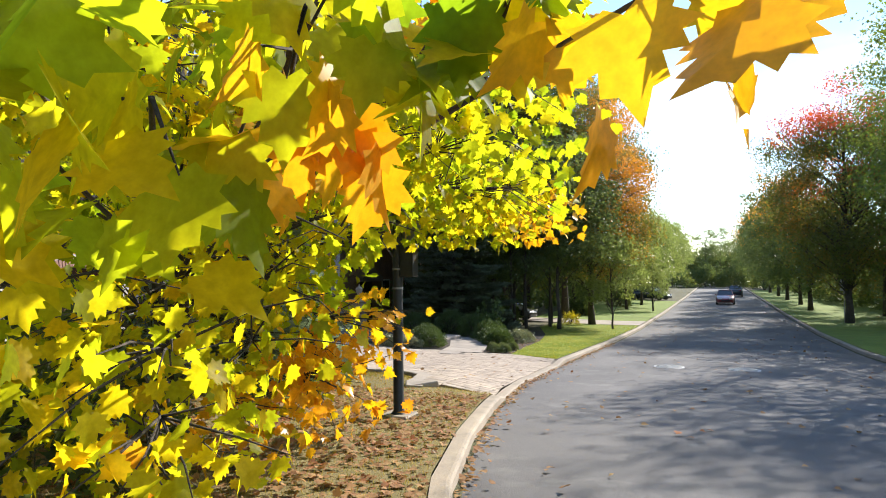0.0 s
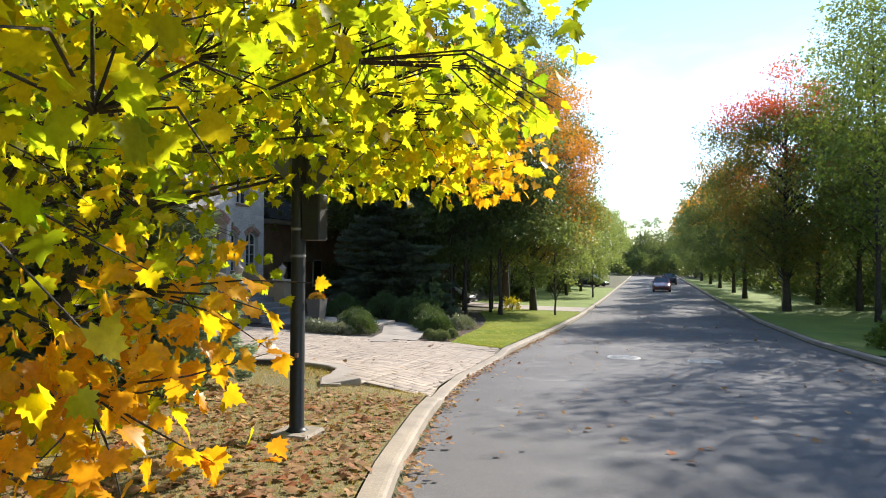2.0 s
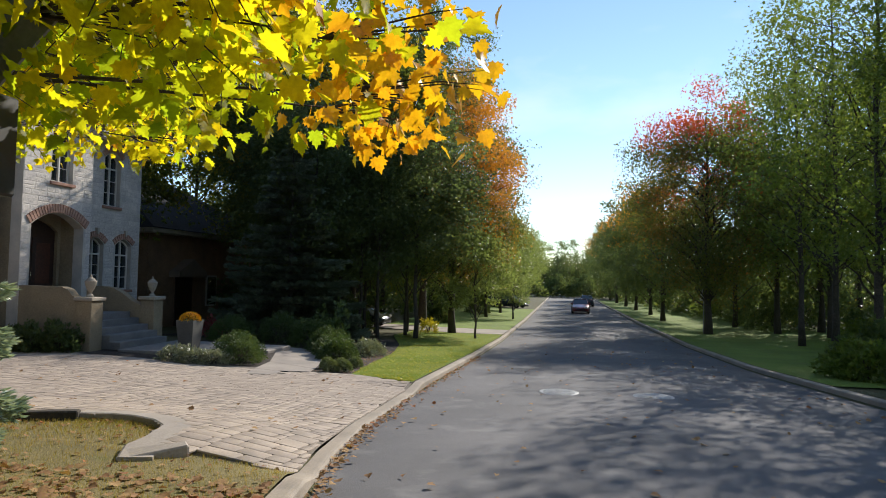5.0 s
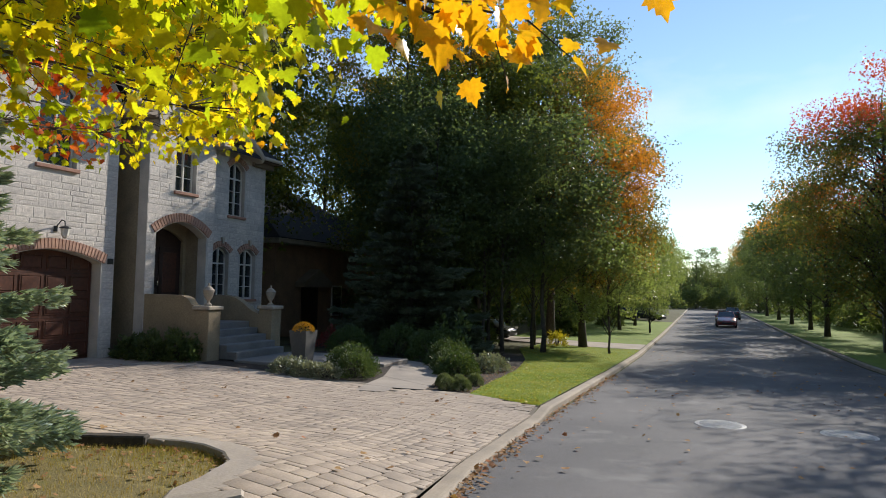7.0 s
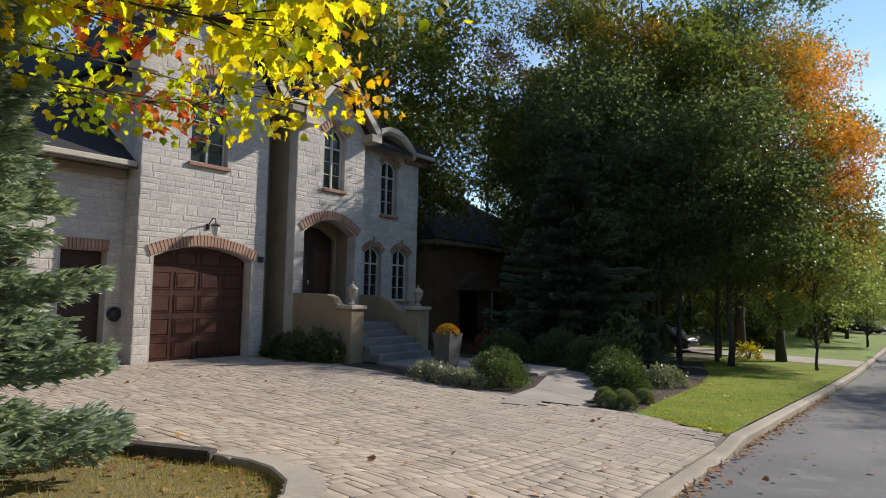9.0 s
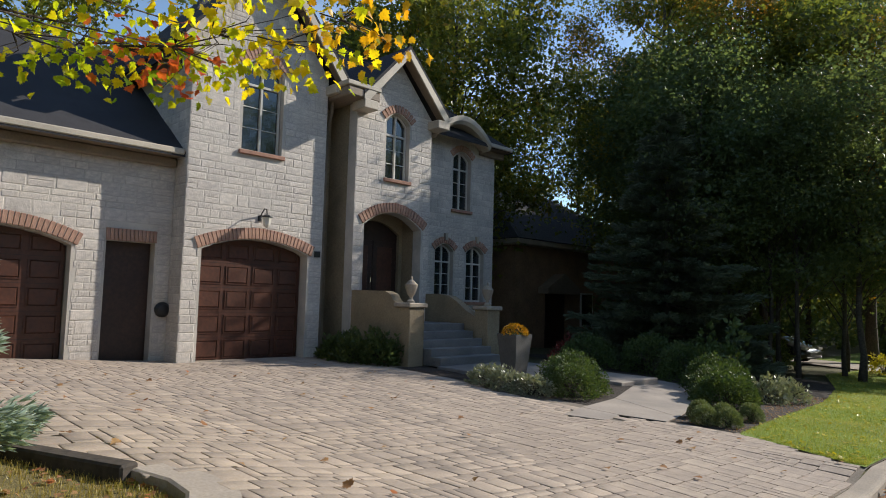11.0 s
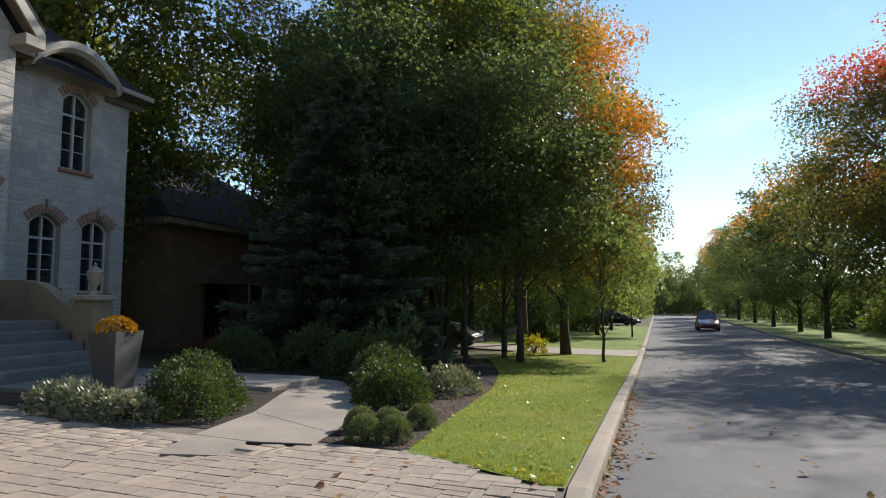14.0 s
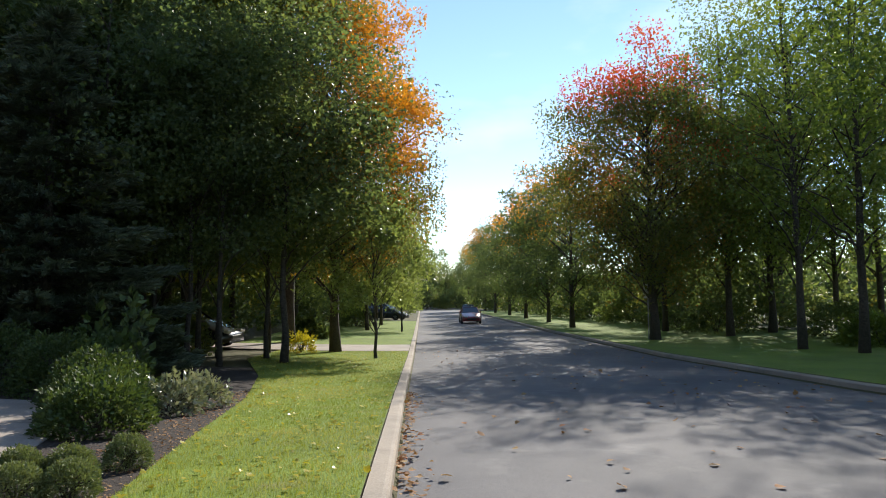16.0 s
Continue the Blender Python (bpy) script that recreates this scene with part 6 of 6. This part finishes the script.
        for y in (-L + 0.88, L - 0.92):
            bm = bmesh.new()
            turned(bm, [(0.22, -0.1), (0.30, -0.105), (0.325, -0.07), (0.325, 0.07), (0.30, 0.105), (0.22, 0.1)], sides=24)
            bm.transform(pose(s * (W - 0.09), y, 0.325, 0, 90, 0))
            wheel = part("wheel", bm, M["tyre"], ob, "black tyre")
            bm = bmesh.new()
            for q in range(5):
                box(bm, -0.012, 0.012, -0.03, 0.03, 0.0, 0.205)
                bmesh.ops.rotate(bm, verts=bm.verts[-8:], cent=(0, 0, 0), matrix=Matrix.Rotation(q * math.tau / 5, 3, "X"))
            bm.transform(Matrix.Translation((s * (W + 0.012), y, 0.325)))
            part("rim", bm, M["greymetal"], wheel, "five-spoke grey rim")
            bm = bmesh.new()
            for q in range(16):
                a0, a1 = math.pi * q / 15, 0
                box(bm, s * (W + 0.004) - 0.01, s * (W + 0.004) + 0.01, y + 0.37 * math.cos(a0) - 0.04, y + 0.37 * math.cos(a0) + 0.04, 0.325 + 0.36 * math.sin(a0) - 0.03, 0.325 + 0.36 * math.sin(a0) + 0.03)
            part("wheel_arch", bm, M["black"], ob, "dark wheel arch")
    part("grille", soft(block(-0.42, 0.42, -L - 0.012, -L + 0.05, 0.34, 0.5), 0.02), M["black"], ob, "black grille")
    part("bumper_intake", soft(block(-0.6, 0.6, -L + 0.01, -L + 0.09, 0.22, 0.3), 0.02), M["black"], ob)
    return ob


red = car("red_car", M["red_paint"], "dark red saloon car on the street", 4.55, 1.76, 1.46)
red.matrix_basis = pose(0.3, 72.0, prof(72.0) + 0.01, -0.3, 0, 0)
down_street = car("dark_car", M["blue_car"], "small dark car far down the street", 4.3, 1.75, 1.5)
down_street.matrix_basis = pose(1.7, 94.0, prof(94.0) + 0.01, -0.3, 0, 180)
neighbour = car("black_car", M["black_car"], "black car parked on the neighbour's shaded drive", 4.7, 1.85, 1.6, True)
neighbour.matrix_basis = pose(-13.2, 38.4, land(-13.2, 38.4), 0, 0, 80)
distant = car("dark_car", M["blue_car"], "dark estate car parked beside the far lawn", 4.6, 1.85, 1.65, True)
distant.matrix_basis = pose(-7.6, 77, land(-7.6, 77), 0, 0, 70)

# ---------- the brown house beyond the spruces ----------
far_house = tagged(empty("brown_house", -23, 36, land(-20, 34) - 0.1), "brown brick house with a dark roof behind the spruces", "house")
bm = block(-7, 3.2, -6.2, 6, -0.4, 4.6)
part("wall", bm, M["brown2"], far_house)
part("eave", soft(block(-7.5, 3.75, -6.7, 6.5, 4.5, 4.72), 0.03), M["trim"], far_house, "pale eave")
bm = bmesh.new()
v = [bm.verts.new(p) for p in ((-7.6, -6.8, 4.73), (3.85, -6.8, 4.73), (3.85, 6.6, 4.73), (-7.6, 6.6, 4.73), (-2, -2.4, 8.2), (-2, 2.2, 8.2))]
for f in ((0, 1, 4), (1, 2, 5, 4), (2, 3, 5), (3, 0, 4, 5), (3, 2, 1, 0)):
    bm.faces.new([v[i] for i in f])
part("roof", bm, M["roof"], far_house)
bm = prism([(-4.6, 2.5), (-2.2, 2.5), (-2.2, 2.75), (-3.4, 3.4), (-4.6, 2.75)], [], 3.75, 0.7)
part("pediment", bm, M["soffit"], far_house, "dark porch pediment")
part("entrance", block(3.1, 3.25, -4.1, -2.7, -0.3, 2.5), M["darkwood"], far_house)
for y in (-0.9, 2.4):
    w = part("window", soft(block(3.15, 3.26, y - 0.5, y + 0.5, 1.0, 2.6), 0.02), M["frame"], far_house)
    part("pane", block(3.255, 3.27, y - 0.42, y + 0.42, 1.08, 2.52), M["glass"], w)

# ---------- grass, leaves on the ground ----------
g = np.random.default_rng(77)


def strew(name, n, xf, yr, size, material, kind, label, lift, stand_up, keep=None, category="grass", over_road=False):
    y = g.uniform(*yr, n)
    x = np.array([g.uniform(*xf(v)) for v in y])
    if keep:
        ok = np.array([keep(a, b) for a, b in zip(x, y)])
        x, y = x[ok], y[ok]
    z = np.array([(prof(b) + 0.012 if over_road else land(a, b) - (0.5 * swell(a, b) + 0.015 if in_bed(a, b) else 0)) + lift for a, b in zip(x, y)])
    n = len(x)
    way = g.normal(size=(n, 3)) * ((0.4, 0.4, 0.1) if stand_up else (1, 1, 0.12))
    if stand_up:
        way[:, 2] += 1.0
    ob = scatter(name, np.stack([x, y, z], 1), g.uniform(*size, n), material, None, kind, way, 4.0, "", g)
    return tagged(ob, label, category, kind="stuff")


strew("grass", 95000, lambda y: (mulch_right(y) if y > 17.7 else north_edge_y(y), kerb_x(y) - 0.21), (16.9, 37.6), (0.022, 0.048), M["grass"], "blade", "short bright green grass blades on the lawn strip", 0.015, True)
strew("dry_grass", 45000, lambda y: (max(-9.5, bed_left(y)), bed_right(y)), (0.5, 10.5), (0.025, 0.06), M["drygrass"], "blade", "short dry yellowing grass under the maple", 0.025, True)
strew("fallen_leaves", 9500, lambda y: (-9.5, bed_right(y)), (-1.5, 8.6), (0.04, 0.095), M["litter"], "maple", "fallen maple leaves lying on the dry lawn", 0.05, False, category="leaves")
strew("edge_leaves", 260, lambda y: (max(-9.5, bed_left(y)), bed_right(y)), (8.6, 10.5), (0.03, 0.06), M["litter"], "maple", "fallen leaves along the lawn's rounded end", 0.05, False, category="leaves")
strew("gutter_leaves", 900, lambda y: (kerb_x(y) + 0.02, kerb_x(y) + 0.05 + abs(g.normal(0, 0.16))), (0, 26), (0.03, 0.08), M["litter"], "maple", "fallen leaves gathered along the kerb", 0.012, False, category="leaves", over_road=True)
strew("street_leaves", 420, lambda y: (kerb_x(y) + 0.3, far_kerb_x(y) - 0.3), (2, 40), (0.05, 0.1), M["litter"], "maple", "single fallen leaves scattered over the asphalt", 0.01, False, category="leaves", over_road=True)
strew("lawn_leaves", 1000, lambda y: (mulch_right(y) if y > 17.7 else north_edge_y(y), kerb_x(y) - 0.2), (16.95, 37.6), (0.03, 0.07), M["yellow"], "maple", "yellow leaves scattered on the green lawn", 0.045, False, category="leaves")
strew("drive_leaves", 90, lambda y: (-14.5, kerb_x(y) - 0.3), (9.8, 17.2), (0.05, 0.09), M["litter"], "maple", "few fallen leaves on the pavers", 0.045, False, category="leaves", keep=lambda x, y: y < north_edge(x))
strew("mulch_chips", 3500, lambda y: (-8.5, mulch_right(y)), (17.8, 25), (0.02, 0.05), M["litter"], "oval", "bark chips on the mulch bed", 0.02, False, category="mulch", keep=lambda x, y: x > -7.1 or y > 22.3)

# ---------- pavers ----------
def paver_mesh(k):
    """A tumbled paver of unit size with worn corners and an uneven rounded edge."""
    r = random.Random(100 + k)
    bm = bmesh.new()
    c = [r.uniform(0.035, 0.09) for _ in range(8)]
    out = [(-0.5 + c[0], -0.5), (0.5 - c[1], -0.5), (0.5, -0.5 + c[2]), (0.5, 0.5 - c[3]), (0.5 - c[4], 0.5), (-0.5 + c[5], 0.5), (-0.5, 0.5 - c[6]), (-0.5, -0.5 + c[7])]
    j = lambda: r.uniform(-0.018, 0.018)
    a = [bm.verts.new((x + j(), y + j(), 0.55)) for x, y in out]
    low = [bm.verts.new((v.co.x, v.co.y, -1.0)) for v in a]
    b = [bm.verts.new((v.co.x * 0.972, v.co.y * 0.96, 0.86 + r.uniform(-0.06, 0.06))) for v in a]
    for i in range(8):
        bm.faces.new((low[i], low[(i + 1) % 8], a[(i + 1) % 8], a[i]))
        bm.faces.new((a[i], a[(i + 1) % 8], b[(i + 1) % 8], b[i]))
    for q in ((0, 1, 2, 7), (7, 2, 3, 6), (6, 3, 4, 5)):
        bm.faces.new([b[i] for i in q])
    me = bpy.data.meshes.new("paver")
    bmesh.ops.recalc_face_normals(bm, faces=bm.faces)
    bm.to_mesh(me)
    bm.free()
    me.materials.append(M["paver"])
    return me


PAVERS = [paver_mesh(k) for k in range(5)]
PAVER_DATA = [(np.array([v.co[:] for v in me.vertices]), [tuple(q.vertices) for q in me.polygons if len(q.vertices) == 4]) for me in PAVERS]
r = random.Random(9)
pieces = []
CELL, NX, NY = 0.1, 126, 96
taken = [[False] * NX for _ in range(NY)]
for j in range(NY):
    for i in range(NX):
        if taken[j][i]:
            continue
        for w, h in [r.choice(((3, 2), (2, 2), (4, 2), (3, 3), (2, 1), (3, 2), (3, 1))), (2, 2), (2, 1), (1, 2), (1, 1)]:
            if i + w <= NX and j + h <= NY and not any(taken[j + q][i + p] for q in range(h) for p in range(w)):
                break
        for q in range(h):
            for p in range(w):
                taken[j + q][i + p] = True
        x0, y0 = -16.2 + i * CELL, 8.75 + j * CELL
        x1, y1 = x0 + w * CELL, y0 + h * CELL
        x1 = min(x1, kerb_x((y0 + y1) / 2) - 0.21)
        cx, cy = (x0 + x1) / 2, (y0 + y1) / 2
        near_walk = any(inside(((-7.97, 16.52), (-7.44, 16.72), (-7.57, 17.37), (-6.99, 17.56), (-7.11, 18.2), (-8.6, 18.9)), cx + p, cy + q) for p in (-0.06, 0.06) for q in (-0.06, 0.06))
        if x1 - x0 > 0.06 and cy < north_edge(cx) - 0.04 and not in_bed(cx, cy, -0.1) and not near_walk and not (cy < 9.6 and cx < -9):
            pieces.append((cx, cy, x1 - x0, y1 - y0))
near = set(sorted(range(len(pieces)), key=lambda i: abs(pieces[i][1] - 15.6) + 0.5 * abs(pieces[i][0] + 5.8))[:300])
vs, fs = [], []
for i, (cx, cy, w, h) in enumerate(pieces):
    k = r.randrange(5)
    slope = math.atan2(land(cx, cy + 0.2) - land(cx, cy - 0.2), 0.4)
    cross = -math.atan2(land(cx + 0.2, cy) - land(cx - 0.2, cy), 0.4)
    m = Matrix.Translation((cx, cy, land(cx, cy) + 0.012 + r.uniform(-0.0015, 0.0015))) @ Matrix.Rotation(slope, 4, "X") @ Matrix.Rotation(cross, 4, "Y") @ Matrix.Rotation(r.uniform(-0.015, 0.015), 4, "Z") @ Matrix.Diagonal((w - r.uniform(0.001, 0.007), h - r.uniform(0.001, 0.010), 0.009, 1))
    if i in near:
        child_piece("paver", PAVERS[k], m, drive)
    else:
        v, f = PAVER_DATA[k]
        base = len(vs)
        vs += [(m @ Vector(p))[:] for p in v]
        fs += [tuple(base + q for q in t) for t in f]
rest = fast_mesh("paving", vs, fs, M["paver_rest"], drive)
rest["kind"] = "stuff"
